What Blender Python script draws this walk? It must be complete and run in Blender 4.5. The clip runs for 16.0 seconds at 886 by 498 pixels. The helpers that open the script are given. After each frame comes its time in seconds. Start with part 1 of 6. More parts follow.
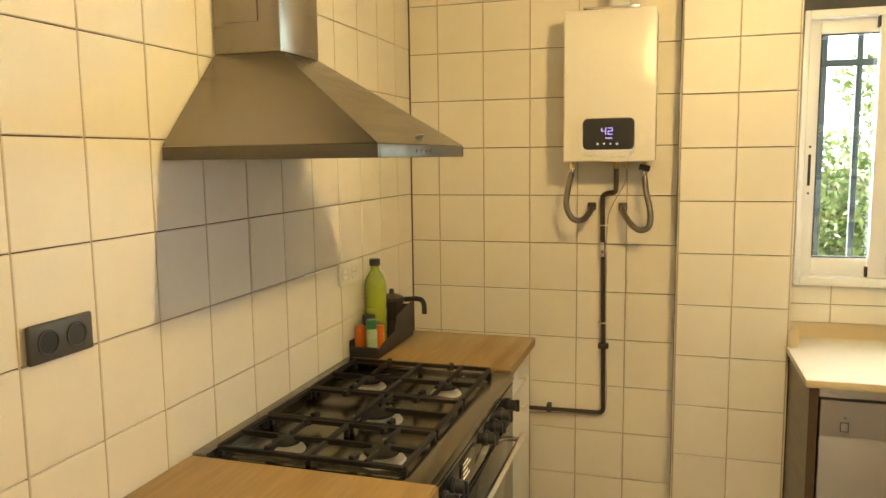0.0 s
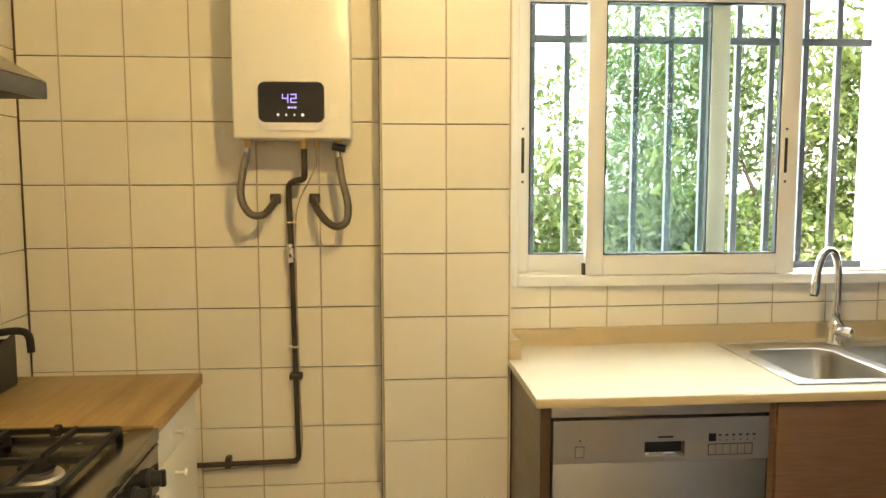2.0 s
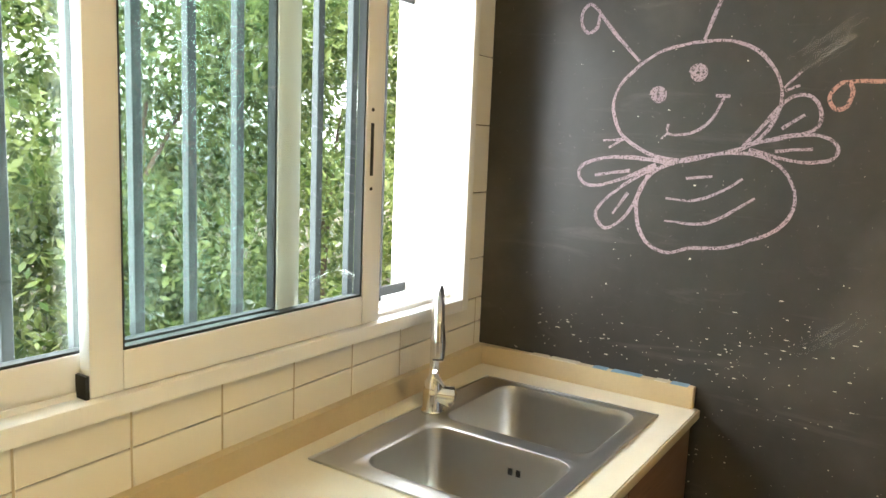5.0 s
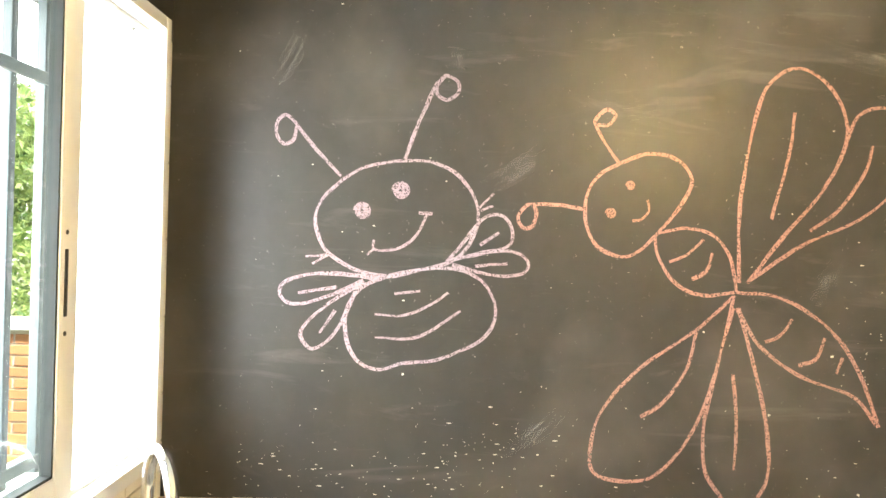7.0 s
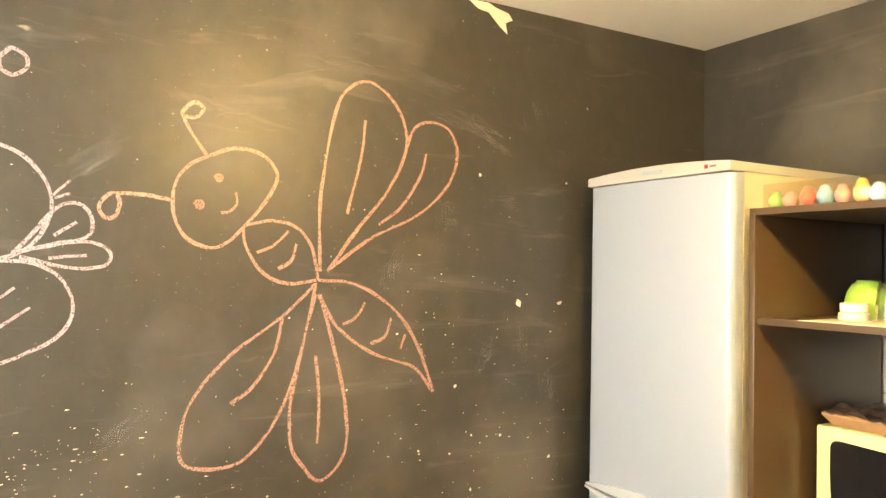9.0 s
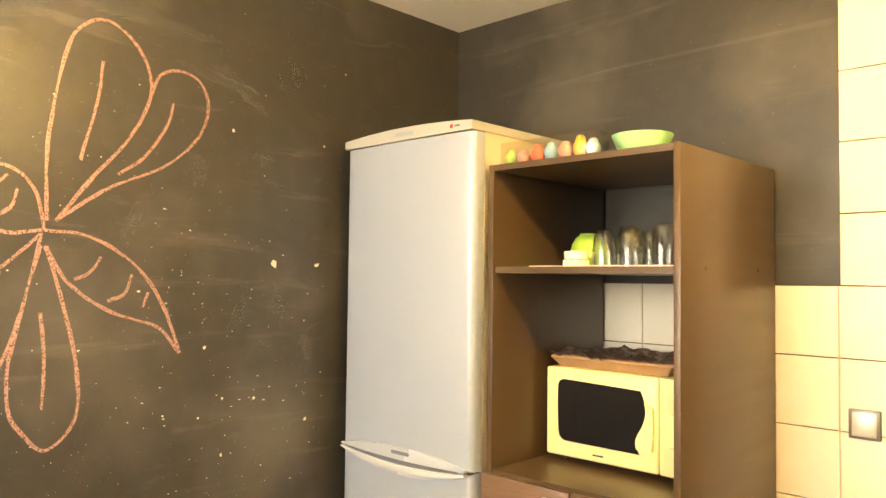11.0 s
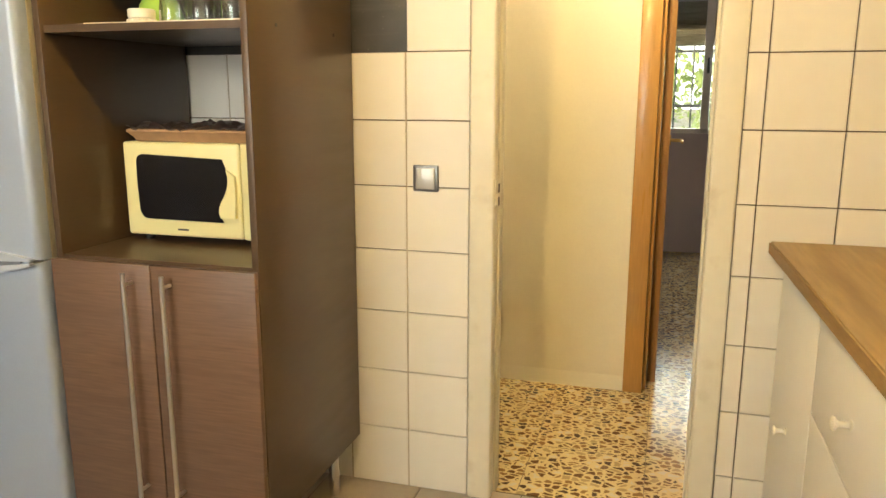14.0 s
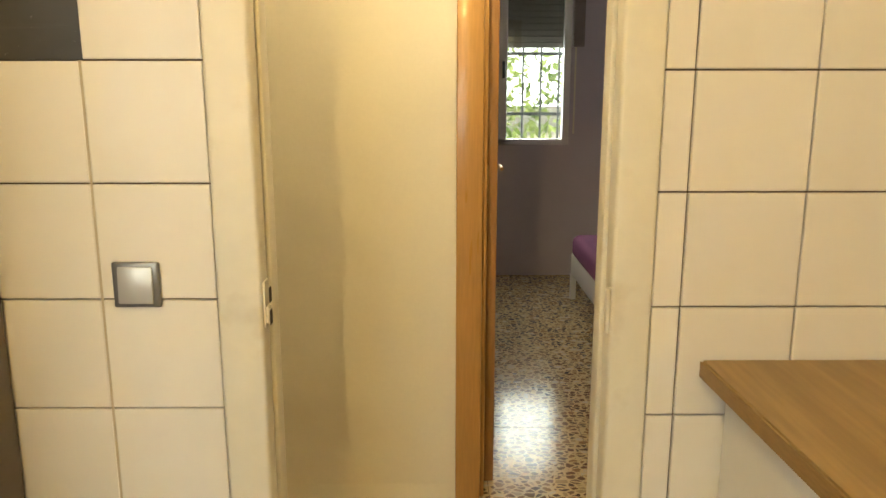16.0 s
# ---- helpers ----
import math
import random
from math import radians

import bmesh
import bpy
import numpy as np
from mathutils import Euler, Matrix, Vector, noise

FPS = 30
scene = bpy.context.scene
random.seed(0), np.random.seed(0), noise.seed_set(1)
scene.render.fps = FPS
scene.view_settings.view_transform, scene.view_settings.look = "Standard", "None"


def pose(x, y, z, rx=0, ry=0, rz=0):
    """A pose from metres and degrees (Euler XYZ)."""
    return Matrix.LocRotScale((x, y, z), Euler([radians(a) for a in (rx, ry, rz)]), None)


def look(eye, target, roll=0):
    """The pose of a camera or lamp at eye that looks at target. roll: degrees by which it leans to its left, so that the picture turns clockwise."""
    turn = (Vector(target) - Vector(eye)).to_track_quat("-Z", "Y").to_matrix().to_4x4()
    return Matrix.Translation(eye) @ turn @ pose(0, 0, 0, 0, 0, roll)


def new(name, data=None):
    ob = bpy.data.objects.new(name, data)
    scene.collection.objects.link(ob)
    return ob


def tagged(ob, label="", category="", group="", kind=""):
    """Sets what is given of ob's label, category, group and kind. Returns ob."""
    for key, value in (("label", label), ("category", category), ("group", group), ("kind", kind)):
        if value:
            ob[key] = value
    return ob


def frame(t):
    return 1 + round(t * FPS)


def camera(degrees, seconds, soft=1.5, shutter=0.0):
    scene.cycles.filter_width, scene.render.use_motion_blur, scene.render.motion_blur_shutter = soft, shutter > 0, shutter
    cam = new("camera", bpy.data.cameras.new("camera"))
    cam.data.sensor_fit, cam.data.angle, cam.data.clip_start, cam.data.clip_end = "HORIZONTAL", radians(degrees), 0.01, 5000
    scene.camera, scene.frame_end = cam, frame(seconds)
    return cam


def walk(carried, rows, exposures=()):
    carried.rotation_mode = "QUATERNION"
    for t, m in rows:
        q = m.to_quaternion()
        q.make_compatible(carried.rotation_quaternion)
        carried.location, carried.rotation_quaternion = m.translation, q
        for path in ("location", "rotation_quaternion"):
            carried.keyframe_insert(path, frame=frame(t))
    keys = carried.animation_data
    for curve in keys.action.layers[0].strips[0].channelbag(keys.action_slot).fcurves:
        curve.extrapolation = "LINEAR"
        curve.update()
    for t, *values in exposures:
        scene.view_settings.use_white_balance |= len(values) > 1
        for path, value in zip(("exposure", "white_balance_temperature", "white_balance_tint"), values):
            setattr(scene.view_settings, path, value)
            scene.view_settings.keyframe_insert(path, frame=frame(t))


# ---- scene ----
cam = camera(61.0, 16.0)
PATH = [
    (0, (0.481, 1.099, 1.603), (-0.106, 2.996, 1.36), -0.7),
    (0.5, (0.45, 1.172, 1.583), (0.146, 3.139, 1.394), -0.4),
    (1, (0.476, 1.327, 1.536), (0.417, 3.318, 1.353), -0.2),
    (1.5, (0.502, 1.527, 1.504), (0.577, 3.516, 1.318), -0.1),
    (2, (0.5, 1.772, 1.459), (0.657, 3.757, 1.271), -0.1),
    (2.5, (0.479, 2.035, 1.398), (0.811, 3.996, 1.187), 0.0),
    (3, (0.465, 2.323, 1.438), (1.078, 4.196, 1.093), 0.6),
    (3.5, (0.477, 2.573, 1.454), (1.376, 4.323, 1.097), 1.0),
    (4, (0.46, 2.8, 1.494), (1.693, 4.336, 1.149), 1.5),
    (4.2, (0.479, 2.89, 1.513), (1.824, 4.33, 1.169), 1.7),
    (6.3, (0.562, 3.528, 1.575), (2.512, 3.97, 1.509), 1.9),
    (6.5, (0.576, 3.566, 1.584), (2.551, 3.879, 1.544), 1.7),
    (7, (0.559, 3.618, 1.622), (2.559, 3.624, 1.611), 1.7),
    (7.5, (0.498, 3.647, 1.614), (2.471, 3.319, 1.631), 1.6),
    (8, (0.483, 3.66, 1.605), (2.385, 3.043, 1.636), 1.5),
    (8.5, (0.48, 3.645, 1.58), (2.301, 2.82, 1.628), 1.2),
    (9, (0.485, 3.614, 1.564), (2.22, 2.62, 1.612), 1.0),
    (9.2, (0.495, 3.6, 1.555), (2.196, 2.548, 1.602), 0.9),
    (11.3, (0.413, 3.529, 1.385), (1.744, 2.038, 1.442), 0.6),
    (11.5, (0.406, 3.521, 1.374), (1.702, 1.999, 1.401), 0.5),
    (12, (0.393, 3.522, 1.339), (1.586, 1.918, 1.264), 0.4),
    (12.5, (0.368, 3.521, 1.301), (1.43, 1.835, 1.125), 0.3),
    (13, (0.343, 3.513, 1.29), (1.248, 1.752, 1.004), 0.3),
    (13.4, (0.314, 3.493, 1.29), (1.097, 1.688, 0.929), 0.1),
    (13.5, (0.328, 3.49, 1.275), (1.064, 1.666, 0.917), 0.2),
    (14, (0.327, 3.446, 1.278), (0.879, 1.566, 0.874), 0.1),
    (14.5, (0.347, 3.355, 1.287), (0.708, 1.432, 0.87), 0.1),
    (15, (0.378, 3.182, 1.317), (0.598, 1.239, 0.898), 0.1),
    (15.5, (0.443, 2.888, 1.326), (0.591, 0.938, 0.907), 0.1),
    (16, (0.501, 2.53, 1.351), (0.49, 0.573, 0.94), -0.0),
]
EXPOSURES = [
    (0.0, 1.77, 6850, 11), (1.5, 1.82, 6650, 10), (3.0, 1.60, 6550, 10), (3.6, 1.43, 6450, 10), (4.2, 1.36, 6400, 10), (6.3, 1.95, 6250, 11), (7.0, 2.48, 6500, 11), (7.5, 3.0, 7200, 12),
    (8.2, 3.0, 7600, 12), (9.2, 2.8, 8400, 13), (11.3, 2.58, 9200, 15), (12.0, 2.32, 8400, 14), (12.8, 2.02, 7300, 12), (14.0, 1.88, 7150, 12), (16.0, 1.54, 7050, 11),
]
walk(cam, [(t, look(eye, target, roll)) for t, eye, target, roll in PATH], EXPOSURES)
# ---------------------------------------------------------------- light
W = bpy.data.worlds.new("sky")
scene.world = W
W.use_nodes = True
wn = W.node_tree.nodes
sky = wn.new("ShaderNodeTexSky")
sky.sky_type = 'NISHITA'
sky.sun_disc = False
sky.sun_elevation = radians(48)
sky.sun_rotation = radians(200)
wn["Background"].inputs[1].default_value = 0.15
W.node_tree.links.new(sky.outputs[0], wn["Background"].inputs[0])

sun = new("sun", bpy.data.lights.new("sun", 'SUN'))
sun.data.energy = 5.0
sun.data.angle = radians(0.6)
sun.data.color = (1.0, 0.95, 0.86)
sun.matrix_world = look((0, 0, 10), (5.5, 6.0, 0))


def bulb_light(name, at, watts, colour, radius):
    ob = new(name, bpy.data.lights.new(name, 'POINT'))
    ob.data.energy = watts
    ob.data.color = colour
    ob.data.shadow_soft_size = radius
    ob.location = at
    return ob


WARM = (1.0, 0.71, 0.28)
bulb_light("kitchen_lamp_light", (0.79, 2.66, 2.28), 17.0, WARM, 0.032)
bulb_light("hall_lamp_light", (0.40, 0.62, 2.228), 7.2, (1.0, 0.82, 0.50), 0.032)


def sky_panel(name, at, turn, w, h, watts):
    ob = new(name, bpy.data.lights.new(name, 'AREA'))
    ob.data.shape = 'RECTANGLE'
    ob.data.size, ob.data.size_y = w, h
    ob.data.energy = watts
    ob.data.color = (0.93, 0.97, 1.0)
    ob.matrix_world = pose(*at, *turn)
    return ob


sky_panel("window_daylight", (1.63, 4.62, 1.62), (-90, 0, 0), 1.35, 1.0, 20)
sky_panel("bedroom_daylight", (-0.3, -3.15, 1.45), (90, 0, 0), 0.7, 0.9, 6)

# ---------------------------------------------------------------- materials


def mat(name, colour, rough=0.5, metal=0.0, grain=0.0, grain_scale=40.0, bump=0.0, stain=None, stain_scale=3.0,
        stain_at=0.55, coat=0.0, stretch=(1, 1, 1), rnd=0.0, rough_var=0.08, spec=0.5):
    """A principled surface with fine grain, larger stains, bump and a shade of its own for each piece."""
    m = bpy.data.materials.new(name)
    m.use_nodes = True
    n, l = m.node_tree.nodes, m.node_tree.links
    b = n["Principled BSDF"]
    b.inputs["Metallic"].default_value = metal
    b.inputs["Coat Weight"].default_value = coat
    b.inputs["Specular IOR Level"].default_value = spec
    tc, mp = n.new("ShaderNodeTexCoord"), n.new("ShaderNodeMapping")
    mp.inputs["Scale"].default_value = stretch
    l.new(tc.outputs["Object"], mp.inputs[0])
    fine, big = n.new("ShaderNodeTexNoise"), n.new("ShaderNodeTexNoise")
    fine.inputs["Scale"].default_value, fine.inputs["Detail"].default_value = grain_scale, 4
    big.inputs["Scale"].default_value, big.inputs["Detail"].default_value = stain_scale, 5
    l.new(mp.outputs[0], fine.inputs[0])
    l.new(mp.outputs[0], big.inputs[0])
    base = n.new("ShaderNodeMixRGB")
    dark = [c * (1 - grain) for c in colour]
    light = [min(1, c * (1 + grain)) for c in colour]
    base.inputs[1].default_value, base.inputs[2].default_value = (*dark, 1), (*light, 1)
    l.new(fine.outputs[0], base.inputs[0])
    out = base.outputs[0]
    if stain:
        ramp = n.new("ShaderNodeMapRange")
        ramp.inputs[1].default_value, ramp.inputs[2].default_value = stain_at, stain_at + 0.2
        l.new(big.outputs[0], ramp.inputs[0])
        mx = n.new("ShaderNodeMixRGB")
        mx.inputs[2].default_value = (*stain, 1)
        l.new(ramp.outputs[0], mx.inputs[0])
        l.new(out, mx.inputs[1])
        out = mx.outputs[0]
    if rnd:
        oi, hs, mr = n.new("ShaderNodeObjectInfo"), n.new("ShaderNodeHueSaturation"), n.new("ShaderNodeMapRange")
        mr.inputs[3].default_value, mr.inputs[4].default_value = 1 - rnd, 1 + rnd
        l.new(oi.outputs["Random"], mr.inputs[0])
        l.new(mr.outputs[0], hs.inputs["Value"])
        l.new(out, hs.inputs["Color"])
        out = hs.outputs[0]
    l.new(out, b.inputs["Base Color"])
    rr = n.new("ShaderNodeMapRange")
    rr.inputs[3].default_value, rr.inputs[4].default_value = max(0.02, rough - rough_var), min(1, rough + rough_var)
    l.new(big.outputs[0], rr.inputs[0])
    l.new(rr.outputs[0], b.inputs["Roughness"])
    if bump:
        bp = n.new("ShaderNodeBump")
        bp.inputs["Strength"].default_value, bp.inputs["Distance"].default_value = bump, 0.002
        l.new(fine.outputs[0], bp.inputs["Height"])
        l.new(bp.outputs[0], b.inputs["Normal"])
    return m


def emitter(name, colour, power):
    m = bpy.data.materials.new(name)
    m.use_nodes = True
    b = m.node_tree.nodes["Principled BSDF"]
    b.inputs["Base Color"].default_value = (*colour, 1)
    b.inputs["Emission Color"].default_value = (*colour, 1)
    b.inputs["Emission Strength"].default_value = power
    return m


def glass(name, tint=(1, 1, 1), rough=0.0, thin=True):
    m = bpy.data.materials.new(name)
    m.use_nodes = True
    n, l = m.node_tree.nodes, m.node_tree.links
    b = n["Principled BSDF"]
    if thin:
        clear, gloss, mx = n.new("ShaderNodeBsdfTransparent"), n.new("ShaderNodeBsdfGlossy"), n.new("ShaderNodeMixShader")
        clear.inputs[0].default_value = (*tint, 1)
        gloss.inputs["Roughness"].default_value = rough + 0.02
        mx.inputs[0].default_value = 0.07
        l.new(clear.outputs[0], mx.inputs[1])
        l.new(gloss.outputs[0], mx.inputs[2])
        l.new(mx.outputs[0], n["Material Output"].inputs[0])
        return m
    b.inputs["Base Color"].default_value = (*tint, 1)
    b.inputs["Roughness"].default_value = rough
    b.inputs["Transmission Weight"].default_value = 1.0
    b.inputs["IOR"].default_value = 1.02 if thin else 1.45
    return m


def blackboard(name):
    """Satin black wall paint under a film of chalk dust: soft clouds, wiped streaks and fine specks."""
    m = mat(name, (0.044, 0.042, 0.038), 0.41, grain=0.25, grain_scale=18, bump=0.15, stain=(0.105, 0.098, 0.086), stain_scale=1.7, stain_at=0.52, rough_var=0.10)
    n, l = m.node_tree.nodes, m.node_tree.links
    b = n["Principled BSDF"]
    out = b.inputs["Base Color"].links[0].from_socket
    tc = n.new("ShaderNodeTexCoord")
    for turn, scale, lo, hi, depth, amount in ((24, (1, 2.2, 15), 0.60, 0.82, 6, 0.20), (-38, (1, 3.0, 14), 0.62, 0.84, 6, 0.20), (0, (90, 90, 90), 0.70, 0.76, 2, 0.35)):
        mp, tx, mr, mx = n.new("ShaderNodeMapping"), n.new("ShaderNodeTexNoise"), n.new("ShaderNodeMapRange"), n.new("ShaderNodeMixRGB")
        mp.inputs["Rotation"].default_value = (radians(turn), 0, 0)
        mp.inputs["Scale"].default_value = scale
        tx.inputs["Scale"].default_value, tx.inputs["Detail"].default_value, tx.inputs["Roughness"].default_value = 1.0, depth, 0.62
        tx.inputs["Distortion"].default_value = 0.6
        mr.inputs[1].default_value, mr.inputs[2].default_value, mr.inputs[4].default_value = lo, hi, amount
        mx.inputs[2].default_value = (0.34, 0.32, 0.285, 1)
        l.new(tc.outputs["Object"], mp.inputs[0])
        l.new(mp.outputs[0], tx.inputs[0])
        l.new(tx.outputs[0], mr.inputs[0])
        l.new(mr.outputs[0], mx.inputs[0])
        l.new(out, mx.inputs[1])
        out = mx.outputs[0]
    l.new(out, b.inputs["Base Color"])
    return m


M_TILE = mat("ivory_glazed_tile", (0.80, 0.765, 0.68), 0.40, spec=0.4, grain=0.015, grain_scale=25, stain=(0.77, 0.73, 0.63), stain_scale=6, rnd=0.02, bump=0.03)
M_GROUT = mat("brown_grout", (0.125, 0.09, 0.052), 0.9, grain=0.3, grain_scale=120, bump=0.4)
M_PLASTER = mat("cream_painted_plaster", (0.78, 0.74, 0.62), 0.75, grain=0.03, grain_scale=90, bump=0.25, stain=(0.72, 0.67, 0.54), stain_scale=2.5)
M_CEILING = mat("white_ceiling_paint", (0.80, 0.78, 0.72), 0.85, grain=0.03, grain_scale=60, bump=0.2)
M_BLACK = blackboard("blackboard_paint")
M_FLOOR = mat("brown_floor_tile", (0.38, 0.32, 0.26), 0.35, grain=0.1, grain_scale=30, rnd=0.05, bump=0.1)
M_ALU = mat("white_lacquered_aluminium", (0.82, 0.81, 0.78), 0.32, grain=0.01)
M_WOOD = mat("oak_worktop", (0.325, 0.213, 0.083), 0.42, grain=0.34, grain_scale=5, stretch=(16, 1.2, 16), stain=(0.235, 0.148, 0.058), stain_scale=0.8, bump=0.08)
M_STEEL = mat("brushed_steel", (0.275, 0.252, 0.218), 0.23, 1.0, grain=0.07, grain_scale=60, stretch=(1, 1, 30), bump=0.05, rough_var=0.12)
M_WHITE = mat("white_laminate", (0.80, 0.79, 0.75), 0.4, grain=0.01)
M_FRIDGE = mat("silver_fridge_paint", (0.355, 0.405, 0.49), 0.34, 0.12, grain=0.04, grain_scale=150, bump=0.06)
M_BROWN = mat("dark_brown_laminate", (0.080, 0.049, 0.026), 0.34, grain=0.12, grain_scale=20, stretch=(1, 1, 8))
M_REDWOOD = mat("reddish_walnut_laminate", (0.158, 0.090, 0.056), 0.42, grain=0.42, grain_scale=12, stretch=(1, 1, 18), stain=(0.135, 0.074, 0.045), stain_scale=1.6)
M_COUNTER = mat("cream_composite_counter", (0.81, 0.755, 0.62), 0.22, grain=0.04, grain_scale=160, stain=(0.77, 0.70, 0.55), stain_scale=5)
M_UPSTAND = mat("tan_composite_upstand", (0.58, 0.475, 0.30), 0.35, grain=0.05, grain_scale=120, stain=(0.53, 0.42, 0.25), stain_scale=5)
M_IRON = mat("dark_iron_paint", (0.035, 0.04, 0.042), 0.5, grain=0.2, grain_scale=60)
M_GLASS = glass("window_glass", (0.90, 0.96, 0.94))

# ---------------------------------------------------------------- building helpers
ORIGIN = {}


def box(bm, x0, x1, y0, y1, z0, z1, bevel=0.0, seg=2):
    made = bmesh.ops.create_cube(bm, size=1.0, matrix=Matrix.Translation(((x0 + x1) / 2, (y0 + y1) / 2, (z0 + z1) / 2)) @ Matrix.Diagonal((abs(x1 - x0), abs(y1 - y0), abs(z1 - z0), 1)))
    if bevel:
        vs = set(made["verts"])
        es = [e for e in bm.edges if e.verts[0] in vs and e.verts[1] in vs]
        bmesh.ops.bevel(bm, geom=es, offset=bevel, segments=seg, profile=0.5, affect='EDGES')
    return bm


def boxed(x0, x1, y0, y1, z0, z1, bevel=0.0, seg=2):
    return box(bmesh.new(), x0, x1, y0, y1, z0, z1, bevel, seg)


def rod(bm, a, b, r, seg=16, r2=None):
    a, b = Vector(a), Vector(b)
    m = Matrix.Translation((a + b) / 2) @ (b - a).to_track_quat('Z', 'Y').to_matrix().to_4x4()
    bmesh.ops.create_cone(bm, cap_ends=True, segments=seg, radius1=r, radius2=r if r2 is None else r2, depth=(b - a).length, matrix=m)
    return bm


def rodded(a, b, r, seg=16, r2=None):
    return rod(bmesh.new(), a, b, r, seg, r2)


def spline(points, steps=8):
    """A smooth line through a few points."""
    p = [Vector(q) for q in points]
    p = [p[0] * 2 - p[1]] + p + [p[-1] * 2 - p[-2]]
    out = []
    for i in range(1, len(p) - 2):
        for k in range(steps):
            t = k / steps
            a, b, c, d = p[i - 1], p[i], p[i + 1], p[i + 2]
            out.append(0.5 * (2 * b + (c - a) * t + (2 * a - 5 * b + 4 * c - d) * t * t + (3 * b - a - 3 * c + d) * t ** 3))
    return out + [p[-2]]


def tube(bm, points, r, seg=10, steps=8, smooth=True):
    pts = spline(points, steps) if smooth else [Vector(q) for q in points]
    rings = []
    n = None
    for i, p in enumerate(pts):
        d = (pts[min(i + 1, len(pts) - 1)] - pts[max(i - 1, 0)]).normalized()
        if n is None:
            n = d.orthogonal().normalized()
        n = (n - d * n.dot(d)).normalized()
        s = d.cross(n)
        rings.append([bm.verts.new(p + r * (math.cos(a) * n + math.sin(a) * s)) for a in (2 * math.pi * k / seg for k in range(seg))])
    for u, v in zip(rings, rings[1:]):
        for k in range(seg):
            bm.faces.new((u[k], u[(k + 1) % seg], v[(k + 1) % seg], v[k]))
    bm.faces.new(rings[0][::-1])
    bm.faces.new(rings[-1])
    return bm


def lathe(bm, at, profile, seg=24, cap=True):
    """Turns (radius, height) pairs about the upright through at."""
    x, y, z = at
    rings = [[bm.verts.new((x + r * math.cos(2 * math.pi * k / seg), y + r * math.sin(2 * math.pi * k / seg), z + h)) for k in range(seg)] for r, h in profile]
    for u, v in zip(rings, rings[1:]):
        for k in range(seg):
            bm.faces.new((u[k], u[(k + 1) % seg], v[(k + 1) % seg], v[k]))
    if cap:
        bm.faces.new(rings[0][::-1])
        bm.faces.new(rings[-1])
    return bm


def prism(bm, outline, axis, lo, hi):
    """Pushes a flat outline along an axis: outline pairs are the other two coordinates in order."""
    def at(p, v):
        return {'x': (v, p[0], p[1]), 'y': (p[0], v, p[1]), 'z': (p[0], p[1], v)}[axis]
    a = [bm.verts.new(at(p, lo)) for p in outline]
    b = [bm.verts.new(at(p, hi)) for p in outline]
    n = len(a)
    for k in range(n):
        bm.faces.new((a[k], a[(k + 1) % n], b[(k + 1) % n], b[k]))
    bm.faces.new(a[::-1])
    bm.faces.new(b)
    return bm


def thing(name, at, label, category, group="", kind=""):
    ob = new(name)
    ob.location = at
    ob.empty_display_size = 0.05
    ORIGIN[ob.name] = Vector(at)
    return tagged(ob, label, category, group, kind)


def mesh_of(name, bm, material, origin=(0, 0, 0), smooth=False):
    bmesh.ops.recalc_face_normals(bm, faces=bm.faces)
    bm.transform(Matrix.Translation(-Vector(origin)))
    me = bpy.data.meshes.new(name)
    bm.to_mesh(me)
    bm.free()
    me.materials.append(material)
    if smooth:
        me.polygons.foreach_set("use_smooth", [True] * len(me.polygons))
        me.set_sharp_from_angle(angle=radians(40))
    return me


def part(name, bm, material, parent, label="", smooth=True):
    o = ORIGIN.get(parent.name, Vector((0, 0, 0)))
    ob = new(name, mesh_of(name, bm, material, o, smooth))
    ob.parent = parent
    ORIGIN[ob.name] = o
    return tagged(ob, label)


def single(name, bm, material, label, category, group="", kind="", at=(0, 0, 0), smooth=True):
    ob = new(name, mesh_of(name, bm, material, at, smooth))
    ob.location = at
    ORIGIN[ob.name] = Vector(at)
    return tagged(ob, label, category, group, kind)


# ---------------------------------------------------------------- the shell of the rooms
XS, XB = -0.635, 2.525           # cooker wall, blackboard wall
YD, YF, YW = 1.279, 4.245, 4.29   # door wall, boiler wall, window wall
PX0, PX1, PY = 0.49, 0.905, 4.115  # pillar
CEIL = 2.43
DX0, DX1, DTOP = 0.135, 0.88, 2.06  # door opening with its frame
WX0, WX1, WZ0, WZ1 = 0.93, 2.325, 1.09, 2.13  # window opening
HY = 0.226                       # hall wall opposite the kitchen door
BX0, BX1 = -0.42, 0.447          # bedroom door opening with its casing
BEDY = -2.95                     # bedroom's far wall

bm = boxed(XS - 0.2, XS - 0.012, YD - 0.1, YF + 0.4, 0, CEIL)
wall_west = single("wall_west", bm, M_GROUT, "cooker wall of ivory glazed square tiles", "wall", kind="structure", smooth=False)
bm = boxed(XS - 0.012, PX0, YF + 0.012, YF + 0.4, 0, CEIL)
wall_north = single("wall_north", bm, M_GROUT, "boiler wall of ivory glazed square tiles", "wall", kind="structure", smooth=False)
bm = boxed(PX0 + 0.008, PX1 - 0.008, PY + 0.008, YF + 0.4, 0, CEIL)
pillar = single("pillar", bm, M_GROUT, "square pillar clad in ivory glazed tiles", "pillar", kind="structure", smooth=False)

SKEW = 0.055 / (XB - PX1)         # the window wall runs slightly out of square


def skewed(x):
    return YW + SKEW * (x - PX1)


